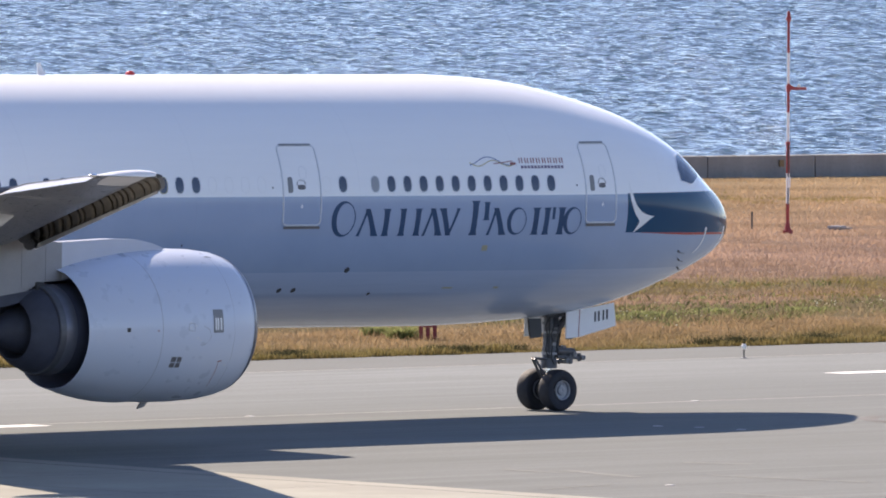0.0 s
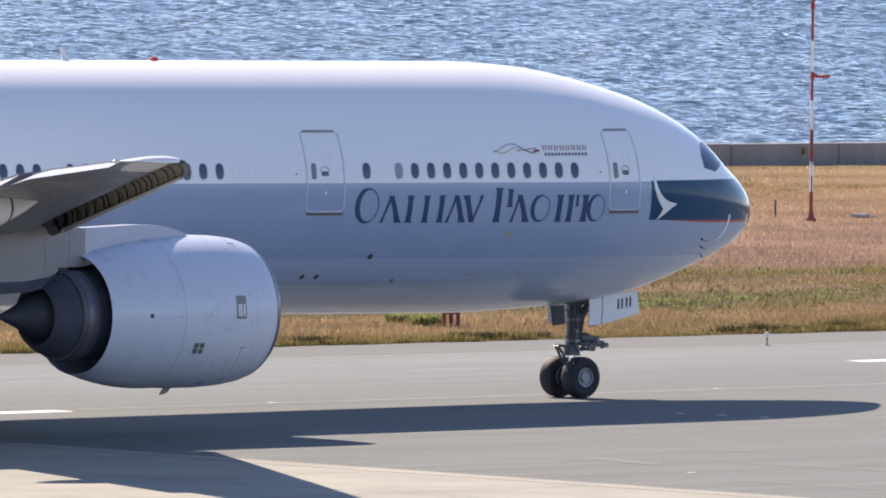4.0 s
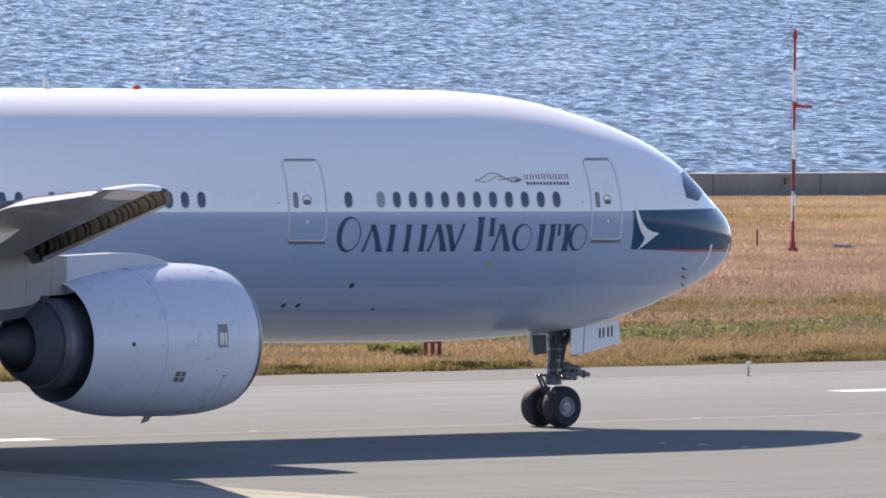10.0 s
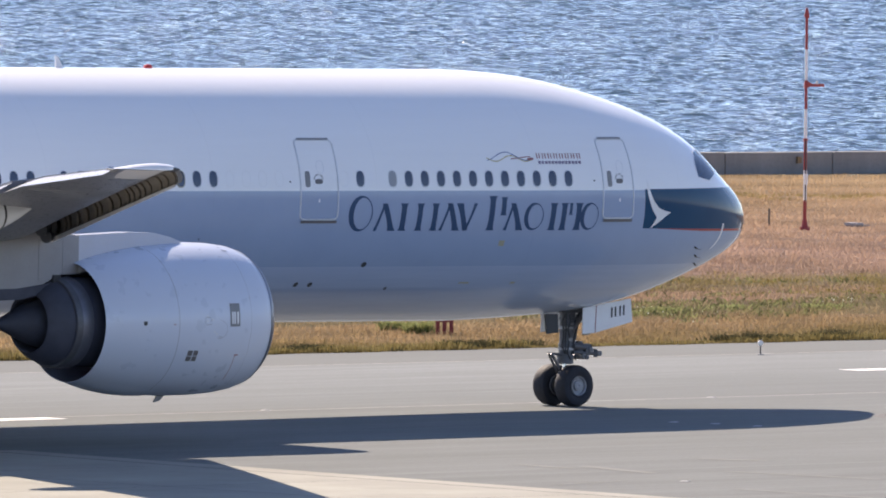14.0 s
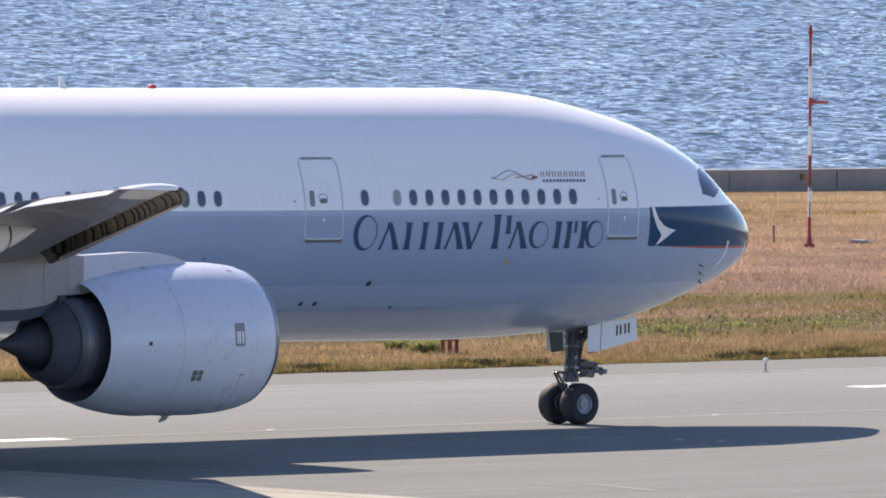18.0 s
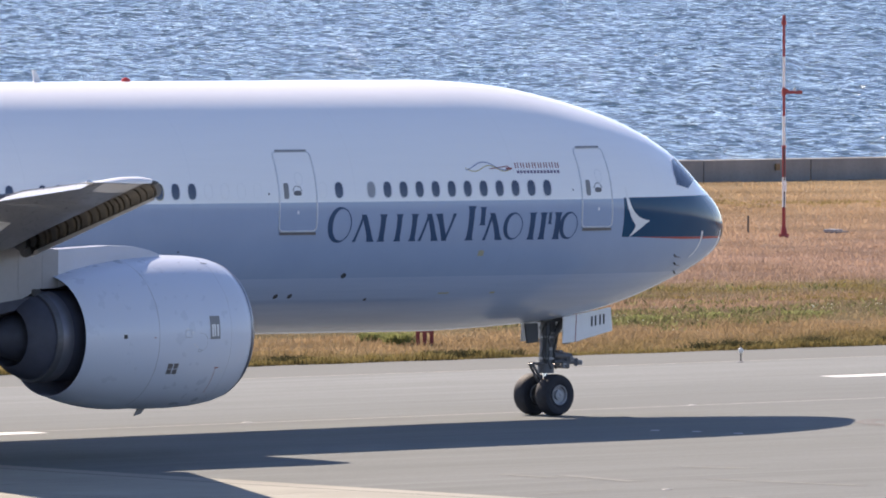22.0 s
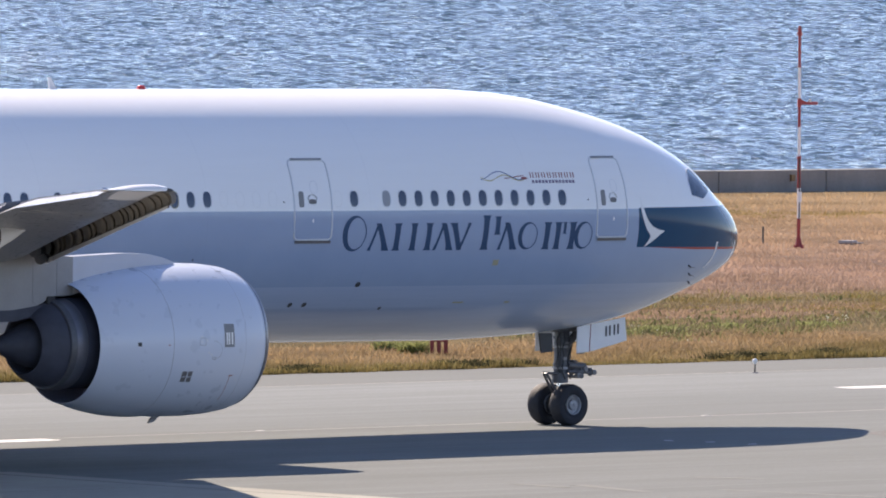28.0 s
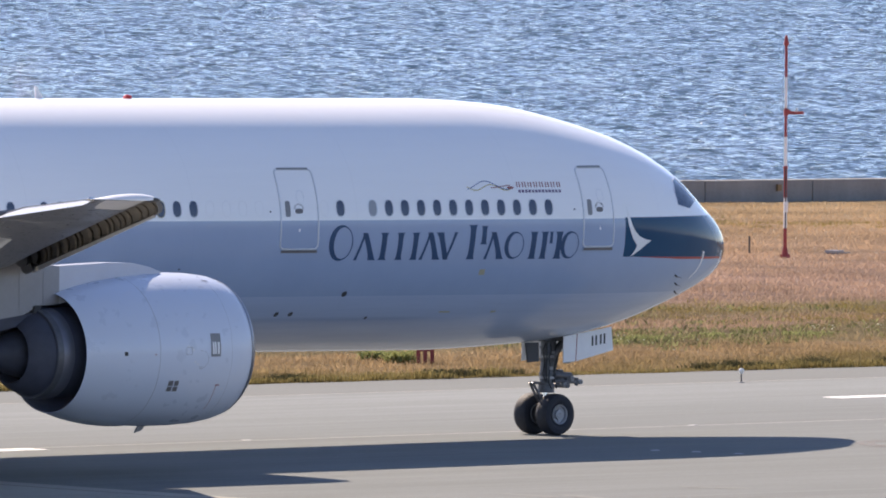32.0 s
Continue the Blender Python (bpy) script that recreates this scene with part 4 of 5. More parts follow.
def wing(side):
    main = wing_piece("wing", spans(2.4, 9.6, 3) + spans(11, 22.64, 7) + spans(22.68, 29.9, 5) + [30.2, 30.46], 0.0, 0.80, side, M["wing"], jet, "pale grey wing", nose=0.28)
    edges = [(10.1, 15.2), (15.25, 19.2), (19.25, 23.2), (23.25, 27.0), (27.05, 29.45)]
    for a, b in edges + [(4.6, 7.6)]:
        slat(side, a, b, main)
    e = 10.0
    bm = bmesh.new()
    for dx, dz, r in ((0.10, -0.02, 0.20), (-0.18, -0.10, 0.17), (-0.02, -0.28, 0.15), (0.22, -0.26, 0.12)):
        p = air(lead(e) + slat_out(e) + dx, side * (e + 0.25), level(e) + dz)
        tube(bm, p + Vector((-0.35, -0.12, -0.02)), p + Vector((0.22, 0.10, 0.06)), r, r * 0.7, 12)
    part("slat_drive", bm, M["steel"], main, "dark slat drive and seal at the inner end", 40)
    wing_piece("flap", spans(9.65, 22.62, 6), 0.75, 1.0, side, M["wing"], main, "flap lowered a little", 15)
    wing_piece("flap", spans(3.2, 9.6, 4), 0.75, 1.0, side, M["wing"], main, "", 9)
    wing_piece("aileron", spans(22.7, 29.8, 5), 0.75, 1.0, side, M["wing"], main, "drooped aileron", 12)
    wing_piece("trailing_edge", spans(29.85, 30.46, 2), 0.79, 1.0, side, M["wing"], main)
    bm = bmesh.new()
    rings = []
    cs = [0.0, 0.01, 0.03, 0.07, 0.14, 0.25, 0.4, 0.55, 0.7, 0.85, 1.0]
    for k in range(7):
        a = radians(15 * k)
        s, f = 30.465 + 0.24 * math.sin(a), math.cos(a)
        pull = 0.35 * (1 - f)
        ring = []
        for c in cs:
            lo, hi = (wing_point(30.46, 0.02 + pull * 0.4 + c * (0.98 - pull * 0.6) if k else c, up, side) for up in (False, True))
            ring.append((lo, lo.lerp(hi, 0.02 + 0.98 * f), s))
        rings.append(([bm.verts.new((p.x, side * s, p.z)) for p, q, s in ring], [bm.verts.new((q.x, side * s, q.z)) for p, q, s in ring]))
    for (l0, u0), (l1, u1) in zip(rings, rings[1:]):
        for i in range(len(cs) - 1):
            bm.faces.new((l0[i], l0[i + 1], l1[i + 1], l1[i]))
            bm.faces.new((u0[i], u1[i], u1[i + 1], u0[i + 1]))
        bm.faces.new((l0[0], l1[0], u1[0], u0[0])), bm.faces.new((l0[-1], u0[-1], u1[-1], l1[-1]))
    for i in range(len(cs) - 1):
        bm.faces.new((rings[-1][0][i], rings[-1][0][i + 1], rings[-1][1][i + 1], rings[-1][1][i]))
    tip = part("wing_tip", bm, M["white"], main, "rounded white wing tip", 60)
    # a paler access panel covers the underside next to the tip
    bm = bmesh.new()
    rows = []
    for k in range(7):
        s = 27.5 + 2.85 * k / 6
        front = lead(s) - 0.28 * min(max((31 - s) / 20, 0.1), 1.2)
        ch = front - trail(s)
        c0, c1 = 0.08 + 0.02 * k / 6, 0.46 + 0.28 * k / 6
        rows.append([])
        for c in (c0 + (c1 - c0) * j / 8 for j in range(9)):
            rows[-1].append(bm.verts.new(air(front - ch * c, side * s, level(s) + hang(s) * c + foil(s, c, False) * ch - 0.006)))
    for a, b in zip(rows, rows[1:]):
        for k in range(8):
            bm.faces.new((a[k], a[k + 1], b[k + 1], b[k]))
    part("tip_panel", bm, M["tippanel"], main, "pale grey panel under the wing tip", 40)
    bm = lathe(bmesh.new(), [(-0.20, 0.001), (-0.18, 0.045), (-0.06, 0.06), (0.06, 0.045), (0.15, 0.018), (0.18, 0.001)], air(lead(30.5) + 0.06, side * 30.5, level(30.5) - 0.05), "x", 14)
    part("navigation_light", bm, M["dark"], tip, "pointed dark navigation light", 50)
    bm = lathe(bmesh.new(), [(-0.10, 0.001), (-0.06, 0.04), (0.06, 0.04), (0.10, 0.001)], air(trail(30.5) - 0.03, side * 30.5, level(30.5)), "x", 12)
    part("tail_light", bm, M["chrome"], tip, "", 50)
    for s in (13.5, 18.6):
        x = trail(s)
        # canoe fairing, its nose a little high, with the gap where its tail swings with the flap
        shape = [(-1.6, 0.02), (-1.3, 0.24), (-0.6, 0.46), (0.5, 0.58), (1.3, 0.54), (2.0, 0.40), (2.6, 0.20), (3.05, 0.01)]
        bm = lathe(bmesh.new(), shape, (0, 0, 0), "x", 24)
        fairing = part("flap_fairing", bm, M["seal"], main, "pale grey flap track fairing", 50)
        fairing.matrix_basis = Matrix.Translation(air(x, side * s, level(s) + hang(s) - 0.42)) @ Matrix.Rotation(radians(-5), 4, "Y")
        part("fairing_gap", lathe(bmesh.new(), [(1.90, 0.30), (1.90, 0.426), (1.97, 0.412), (1.97, 0.30)], (0, 0, 0), "x", 24), M["dark"], fairing, "", 50)
    return main


wing(-1)
wing(1)


# ---- engines ----
ENG_X, ENG_Y, ENG_Z = -19.72, 9.61, 2.68


def engine(side):
    c = (ENG_X, side * ENG_Y, ENG_Z)
    back = lambda prof: [(-u, r) for u, r in prof]
    outer = [(0.10, 1.40), (0.03, 1.455), (0.0, 1.50), (0.03, 1.555), (0.16, 1.635), (0.45, 1.72), (0.95, 1.785), (1.6, 1.815), (2.4, 1.81), (3.2, 1.765), (4.0, 1.675), (4.7, 1.555), (5.20, 1.425), (5.21, 1.415)]
    cowl = part("engine_cowl", lathe(bmesh.new(), back(outer), c, "x", 72), M["cowl"], jet, "pale grey-white engine cowl", 30)
    part("inlet_lip", lathe(bmesh.new(), back([(0.14, 1.39), (0.03, 1.448), (-0.008, 1.50), (0.03, 1.563), (0.10, 1.607), (0.16, 1.643), (0.21, 1.657)]), c, "x", 72), M["lip"], cowl, "polished metal inlet lip", 60)
    part("inlet_duct", lathe(bmesh.new(), back([(0.12, 1.395), (0.7, 1.36), (1.5, 1.40)]), c, "x", 48), M["grey"], cowl, "", 60)
    fan = lathe(bmesh.new(), back([(1.0, 0.001), (1.15, 0.2), (1.5, 0.42), (1.52, 1.39)]), c, "x", 40)
    part("fan", fan, M["dark"], cowl, "", 40)
    part("bypass_duct", lathe(bmesh.new(), back([(5.207, 1.417), (5.19, 1.40), (4.6, 1.385), (3.4, 1.40), (3.41, 0.9)]), c, "x", 48), M["sooty"], cowl)
    core = [(3.4, 1.06), (4.6, 1.08), (5.29, 1.08), (5.78, 1.035), (5.79, 1.00), (5.95, 0.97), (6.15, 0.89), (6.36, 0.75), (6.40, 0.70), (6.36, 0.67), (5.9, 0.66)]
    cc = part("core_cowl", lathe(bmesh.new(), back(core), c, "x", 56), M["hot"], cowl, "dark heat-stained core cowl", 30)
    part("core_ring", lathe(bmesh.new(), back([(5.28, 1.085), (5.32, 1.092), (5.55, 1.080), (5.61, 1.075)]), c, "x", 56), M["duct"], cc, "dull blue-grey metal ring", 30)
    part("core_lip", lathe(bmesh.new(), back([(5.61, 1.082), (5.64, 1.084), (5.77, 1.058), (5.775, 1.01)]), c, "x", 56), M["steel"], cc, "", 30)
    plug = [(5.9, 0.62), (6.4, 0.50), (6.7, 0.38), (6.95, 0.275), (7.15, 0.195), (7.5, 0.055), (7.62, 0.012), (7.63, 0.001)]
    part("exhaust_plug", lathe(bmesh.new(), back(plug), c, "x", 40), M["plug"], cowl, "", 30)

    def on(u, a, lift=0.0):
        """A place on the cowl u behind the lip, at the angle a up from the outer side."""
        r = np.interp(u, [0, 0.16, 0.45, 0.95, 1.6, 2.4, 3.2, 4.0, 4.7, 5.2], [1.5, 1.635, 1.72, 1.785, 1.815, 1.81, 1.765, 1.675, 1.555, 1.425]) + lift
        return Vector((c[0] - u, c[1] + side * r * math.cos(a), c[2] + r * math.sin(a)))

    def patch(name, u0, u1, a0, a1, mat, lift=0.006, parent=cowl, label=""):
        bm = bmesh.new()
        g = [[bm.verts.new(on(u0 + (u1 - u0) * i / 4, a0 + (a1 - a0) * j / 4, lift)) for i in range(5)] for j in range(5)]
        for j in range(4):
            for i in range(4):
                bm.faces.new((g[j][i], g[j][i + 1], g[j + 1][i + 1], g[j + 1][i]))
        return part(name, bm, mat, parent, label)

    def seam(pts, w=0.012, mat="grey"):
        bm = bmesh.new()
        prev = None
        for (u, a), (u2, a2) in zip(pts, pts[1:]):
            du, da = u2 - u, (a2 - a) * 1.75
            k = w / (2 * math.hypot(du, da))
            q = [bm.verts.new(on(u + da * k, a - du * k / 1.75, 0.003)), bm.verts.new(on(u - da * k, a + du * k / 1.75, 0.003)),
                 bm.verts.new(on(u2 - da * k, a2 + du * k / 1.75, 0.003)), bm.verts.new(on(u2 + da * k, a2 - du * k / 1.75, 0.003))]
            bm.faces.new(q)
        return part("panel_seam", bm, M[mat], cowl)

    seam([(3.2, radians(a)) for a in range(-85, 86, 5)], 0.010)
    seam([(0.95, radians(a)) for a in range(-85, 86, 5)], 0.005)
    seam([(1.27 + 0.05 * k / 6, radians(-51.4 + 24.5 * k / 6)) for k in range(7)], 0.016, "rust")
    patch("latch", 1.22, 1.36, radians(-27.2), radians(-26.2), M["rust"])
    for u, a in ((2.36, 4.3), (2.36, 0.5), (2.2, 1.6), (2.05, -9.4), (2.13, -7.6), (1.08, -30.5)):
        patch("stencil", u - 0.03, u + 0.03, radians(a - 0.7), radians(a + 0.7), M["seal"], 0.004)
    badge = patch("badge", 1.33, 1.65, radians(-4), radians(13.4), M["grey"])
    for a, b, d in ((1.38, 1.435, 0), (1.48, 1.53, 0), (1.55, 1.60, 0)):
        patch("badge_bar", a, b, radians(-2), radians(7), M["white"], 0.010, badge)
    vent = patch("vent_grille", 2.53, 2.84, radians(-31), radians(-22), M["sill"])
    patch("vent_bar", 2.67, 2.70, radians(-31), radians(-22), M["cowl"], 0.012, vent)
    patch("vent_bar", 2.53, 2.84, radians(-26.8), radians(-26.2), M["cowl"], 0.012, vent)
    patch("oil_port", 4.12, 4.22, radians(-1.7), radians(1.6), M["dark"])
    patch("latch", 3.31, 3.36, radians(-1.8), radians(-0.9), M["rust"])
    for u0, u1, a0, a1 in ((2.24, 2.42, -2, 3.4), (1.9, 2.0, -13, -11.4)):
        seam([(u0, radians(a0)), (u1, radians(a0)), (u1, radians(a1)), (u0, radians(a1)), (u0, radians(a0))], 0.008)
    seam([(1.97 + 0.25 * math.cos(radians(a)), radians(-6 + 7 * math.sin(radians(a)))) for a in range(90, 271, 20)], 0.006)
    # the lower join of the cowl halves bulges down behind the drain mast
    keel = bmesh.new()
    rows = []
    for i in range(13):
        u, k = 2.7 + 2.45 * i / 12, math.sin(math.pi * i / 12) ** 0.7
        rows.append([keel.verts.new(on(u, radians(-90 + 30 * j / 6), 0.075 * k * math.cos(radians(14.5 * j)) - 0.02)) for j in range(-6, 7)])
    for p, q in zip(rows, rows[1:]):
        for j in range(12):
            keel.faces.new((p[j], p[j + 1], q[j + 1], q[j]))
    part("keel_fairing", keel, M["cowl"], cowl, "smooth fairing under the rear cowl", 60)
    # a pale strip paints the highlight along the rear cowl's lower lip
    strip = bmesh.new()
    rows = [[strip.verts.new(on(5.1 - 1.1 * k / 8, radians(-80.5 + 8.5 * k / 8 + d * (1 - 0.75 * k / 8)), 0.07)) for d in (-2.2, 2.2)] for k in range(9)]
    for p, q in zip(rows, rows[1:]):
        strip.faces.new((p[0], p[1], q[1], q[0]))
    part("rear_lip_highlight", strip, M["seal"], cowl, "pale painted highlight under the rear cowl")
    patch("intake_flush", 0.82, 1.02, radians(64.6), radians(66), M["grey"])
    bm = prism(bmesh.new(), [(c[0] - 2.35, c[2] - 1.79), (c[0] - 2.12, c[2] - 1.79), (c[0] - 2.28, c[2] - 1.93), (c[0] - 2.46, c[2] - 1.965), (c[0] - 2.47, c[2] - 1.94)], c[1] - 0.02, c[1] + 0.02)
    part("drain_mast", bm, M["grey"], cowl)
    fairing = [(-21.35, 4.36), (-21.62, 4.49), (-21.95, 4.60), (-22.48, 4.70), (-23.2, 4.715), (-24.88, 4.645), (-26.7, 4.85), (-28.5, 5.0), (-30.5, 4.8),
               (-31.2, 4.45), (-29.5, 3.55), (-27.76, 3.385), (-26.7, 3.40), (-25.9, 3.50), (-25.39, 3.615), (-24.9, 3.85), (-24.0, 3.9), (-22.5, 4.0)]
    # its paler front and its darker rear meet in a flush joint
    halves = []
    for front in (False, True):
        bm = prism(bmesh.new(), fairing, c[1] - 0.25, c[1] + 0.25, 0.11)
        bmesh.ops.bisect_plane(bm, geom=bm.verts[:] + bm.edges[:] + bm.faces[:], plane_co=(-24.8, 0, 0), plane_no=(1, 0, 0), clear_outer=not front, clear_inner=front)
        halves.append(bm)
    py = part("pylon", halves[0], M["pylon"], jet, "weathered grey pylon with panel joints", 40)
    part("pylon_nose", halves[1], M["pylonnose"], py, "pale front fairing of the pylon", 40)
    shield = [(-25.2, 3.56), (-25.39, 3.60), (-25.9, 3.50), (-26.7, 3.40), (-27.76, 3.385), (-29.4, 3.54), (-29.3, 3.36), (-27.7, 3.10), (-26.6, 3.14), (-25.7, 3.30)]
    part("heat_shield", prism(bmesh.new(), shield, c[1] - 0.27, c[1] + 0.27, 0.03), M["hot"], py)
    for x, z0, z1 in ((-26.05, 3.60, 4.6), (-25.3, 3.75, 4.62)):
        part("panel_joint", box(bmesh.new(), (x - 0.006, c[1] - 0.256, z0), (x + 0.006, c[1] + 0.256, z1)), M["grey"], py)
    part("panel_joint", prism(bmesh.new(), [(-26.056, 3.60), (-26.044, 3.60), (-25.90, 3.515), (-25.91, 3.505)], c[1] - 0.256, c[1] + 0.256), M["grey"], py)
    part("shield_bracket", box(bmesh.new(), (-25.62, c[1] - 0.29, 3.50), (-25.36, c[1] + 0.29, 3.72), 0.02), M["dark"], py)
    # the engine hangs with its tail a little low
    cowl.matrix_basis = Matrix.Translation(c) @ Matrix.Rotation(radians(-0.9), 4, "Y") @ Matrix.Translation(-Vector(c))


engine(-1)
engine(1)

# ---- tail ----
def plate_wing(name, root, tip, mat, label=""):
    """A thin tapered surface: root and tip as (lead, trail, y, z)."""
    bm = bmesh.new()
    loops = []
    for x0, x1, y, z in (root, tip):
        ch = x0 - x1
        up = Vector((0, 0, 1)) if abs(root[2] - tip[2]) > 1 else Vector((0, 1, 0))
        ring = [bm.verts.new(Vector((x0 - ch * c, y, z)) + up * ch * 0.05 * w) for c, w in ((0, 0), (0.1, 0.8), (0.35, 1), (0.7, 0.6), (1, 0), (0.7, -0.6), (0.35, -1), (0.1, -0.8))]
        loops.append(ring)
    for k in range(8):
        bm.faces.new((loops[0][k], loops[0][(k + 1) % 8], loops[1][(k + 1) % 8], loops[1][k]))
    bm.faces.new(loops[0]), bm.faces.new(loops[1][::-1])
    return part(name, bm, mat, jet, label, 40)


plate_wing("fin", (-54.5, -63.5, 0, 7.9), (-63.2, -66.4, 0, 17.6), M["white"])
for s in (-1, 1):
    plate_wing("tailplane", (-58.0, -64.5, s * 1.0, 6.9), (-65.4, -67.6, s * 10.7, 8.0), M["wing"])


# ---- landing gear ----
def wheel_mesh(r, w, hub):
    bm = bmesh.new()
    lathe(bm, [(-w * 0.36, hub), (-w * 0.46, hub + (r - hub) * 0.25), (-w * 0.5, hub + (r - hub) * 0.55), (-w * 0.44, r * 0.93), (-w * 0.30, r * 0.985),
               (-w * 0.1, r), (0, r * 0.995), (w * 0.1, r), (w * 0.30, r * 0.985), (w * 0.44, r * 0.93), (w * 0.5, hub + (r - hub) * 0.55), (w * 0.46, hub + (r - hub) * 0.25), (w * 0.36, hub)], (0, 0, 0), "y", 48)
    return bm


def rim_mesh(hub, w):
    bm = bmesh.new()
    lathe(bm, [(-w * 0.40, hub * 1.01), (-w * 0.47, hub * 0.98), (-w * 0.44, hub * 0.88), (-w * 0.30, hub * 0.82), (-w * 0.26, hub * 0.52), (-w * 0.40, hub * 0.46), (-w * 0.42, hub * 0.2), (-w * 0.36, 0.001)], (0, 0, 0), "y", 36)
    lathe(bm, [(w * 0.36, 0.001), (w * 0.42, hub * 0.2), (w * 0.40, hub * 0.46), (w * 0.26, hub * 0.52), (w * 0.30, hub * 0.82), (w * 0.44, hub * 0.88), (w * 0.47, hub * 0.98), (w * 0.40, hub * 1.01)], (0, 0, 0), "y", 36)
    for k in range(8):
        a = 2 * math.pi * k / 8
        for s in (-1, 1):
            tube(bm, (0.7 * hub * math.cos(a), s * w * 0.22, 0.7 * hub * math.sin(a)), (0.7 * hub * math.cos(a), s * w * 0.31, 0.7 * hub * math.sin(a)), 0.028, None, 8)
    return bm


def wheel(name, x, y, z, r, w, hub, parent):
    t = part(name, wheel_mesh(r, w, hub), M["tyre"], parent, "black rubber tyre", 35)
    t.location = (x, y, z)
    part("rim", rim_mesh(hub, w), M["rim"], t, "pale grey wheel rim", 35)
    return t


for y in (-0.40, 0.40):
    wheel("nose_wheel", -0.04, y, 0.518, 0.518, 0.43, 0.25, jet)
leg = part("nose_leg", tube(tube(bmesh.new(), (0.02, 0, 1.12), (0.10, 0, 2.6), 0.17, 0.20, 20), (0.02, 0, 1.05), (0.02, 0, 1.28), 0.21, None, 20), M["steel"], jet, "grey steel nose leg with hoses", 40)
part("oleo", tube(bmesh.new(), (0, 0, 0.5), (0.02, 0, 1.15), 0.085, None, 18), M["chrome"], leg, "bright chrome oleo piston", 40)
part("axle", tube(bmesh.new(), (0, -0.45, 0.498), (0, 0.45, 0.498), 0.07, None, 14), M["steel"], leg, "", 40)
part("axle_hub", lathe(bmesh.new(), [(-0.16, 0.06), (-0.12, 0.12), (0.12, 0.12), (0.16, 0.06)], (0, 0, 0.5), "z", 16), M["steel"], leg, "", 40)
for s in (-0.10, 0.10):
    bm = bmesh.new()
    tube(bm, (-0.10, s, 1.28), (-0.50, s * 0.5, 1.31), 0.035, 0.028, 10)
    tube(bm, (-0.50, s * 0.5, 1.31), (-0.08, s, 0.72), 0.035, 0.03, 10)
    part("torque_link", bm, M["steel"], leg)
bm = tube(bmesh.new(), (0.12, -0.16, 1.50), (0.70, -0.16, 1.46), 0.085, None, 14)
tube(bm, (0.14, 0.16, 1.56), (0.66, 0.16, 1.52), 0.085, None, 14)
box(bm, (0.28, -0.20, 1.30), (0.46, 0.16, 1.62), 0.03)
tube(bm, (0.60, -0.24, 1.36), (0.60, 0.10, 1.36), 0.10, None, 12)
tube(bm, (0.1, -0.2, 1.34), (1.02, -0.2, 1.30), 0.045, None, 10)
tube(bm, (0.86, -0.2, 1.22), (0.86, -0.2, 1.42), 0.05, None, 10)
tube(bm, (0.5, -0.3, 1.22), (0.5, 0.3, 1.22), 0.06, None, 10)
tube(bm, (0.1, 0.22, 1.42), (0.8, 0.22, 1.38), 0.05, None, 10)
part("steering_unit", bm, M["steel"], leg, "", 40)
for a, b, r in (((0.05, -0.16, 1.2), (0.25, -0.22, 2.3), 0.022), ((-0.1, -0.14, 1.3), (-0.12, -0.16, 2.4), 0.018), ((0.2, -0.12, 1.6), (0.32, -0.2, 2.4), 0.03),
                ((0.12, 0.14, 1.3), (0.35, 0.2, 2.4), 0.025), ((0.05, 0.0, 1.75), (0.75, 0.0, 2.55), 0.075)):
    part("hydraulic_line", tube(bmesh.new(), a, b, r, None, 8), M["dark"] if r < 0.05 else M["steel"], leg, "", 40)
part("brake_pack", tube(bmesh.new(), (0, -0.33, 0.512), (0, 0.33, 0.512), 0.245, None, 24), M["dark"], leg, "dark brake pack between the wheels", 40)
for z, r, m in ((1.42, 0.205, "rim"), (1.52, 0.20, "steel"), (1.86, 0.215, "steel"), (1.95, 0.21, "rim"), (2.18, 0.225, "steel")):
    part("leg_collar", lathe(bmesh.new(), [(-0.035, 0.12), (-0.03, r), (0.03, r), (0.035, 0.12)], (0.02 + 0.055 * (z - 1.1), 0, z), "z", 22), M[m], leg, "", 35)
part("access_panel", box(bmesh.new(), (0.26, -0.36, 1.78), (0.52, -0.32, 2.42), 0.01), M["sill"], leg, "rust-brown panel behind the leg")
for k, (x, y) in enumerate(((-0.16, -0.10), (0.18, -0.16), (-0.05, -0.20), (0.24, 0.05))):
    hose = bmesh.new()
    pts = [Vector((x + 0.07 * math.sin(2.2 * i + k), y + 0.03 * math.cos(1.7 * i + k), 1.15 + 0.19 * i)) for i in range(7)]
    bend(hose, pts, 0.020)
    part("hose", hose, M["dark"], leg, "", 60)
part("placard", box(bmesh.new(), (-0.06, -0.215, 1.62), (0.06, -0.195, 1.70), 0.004), M["grey"], leg)
part("placard", box(bmesh.new(), (-0.02, -0.225, 2.02), (0.10, -0.205, 2.08), 0.004), M["grey"], leg)
for x, z in ((0.66, 1.40), (0.95, 1.31), (0.42, 1.24)):
    part("steering_valve", lathe(bmesh.new(), [(-0.07, 0.02), (-0.06, 0.065), (0.06, 0.065), (0.07, 0.02)], (x, -0.22, z), "y", 14), M["grey"], leg, "", 40)
part("drag_strut", tube(bmesh.new(), (0.1, -0.14, 1.9), (0.42, -0.30, 2.42), 0.07, None, 10), M["sill"], leg)
part("taxi_light", lathe(bmesh.new(), [(0, 0.001), (0.02, 0.10), (0.10, 0.09), (0.14, 0.001)], (0.16, 0, 1.72), "x", 16), M["chrome"], leg, "", 40)
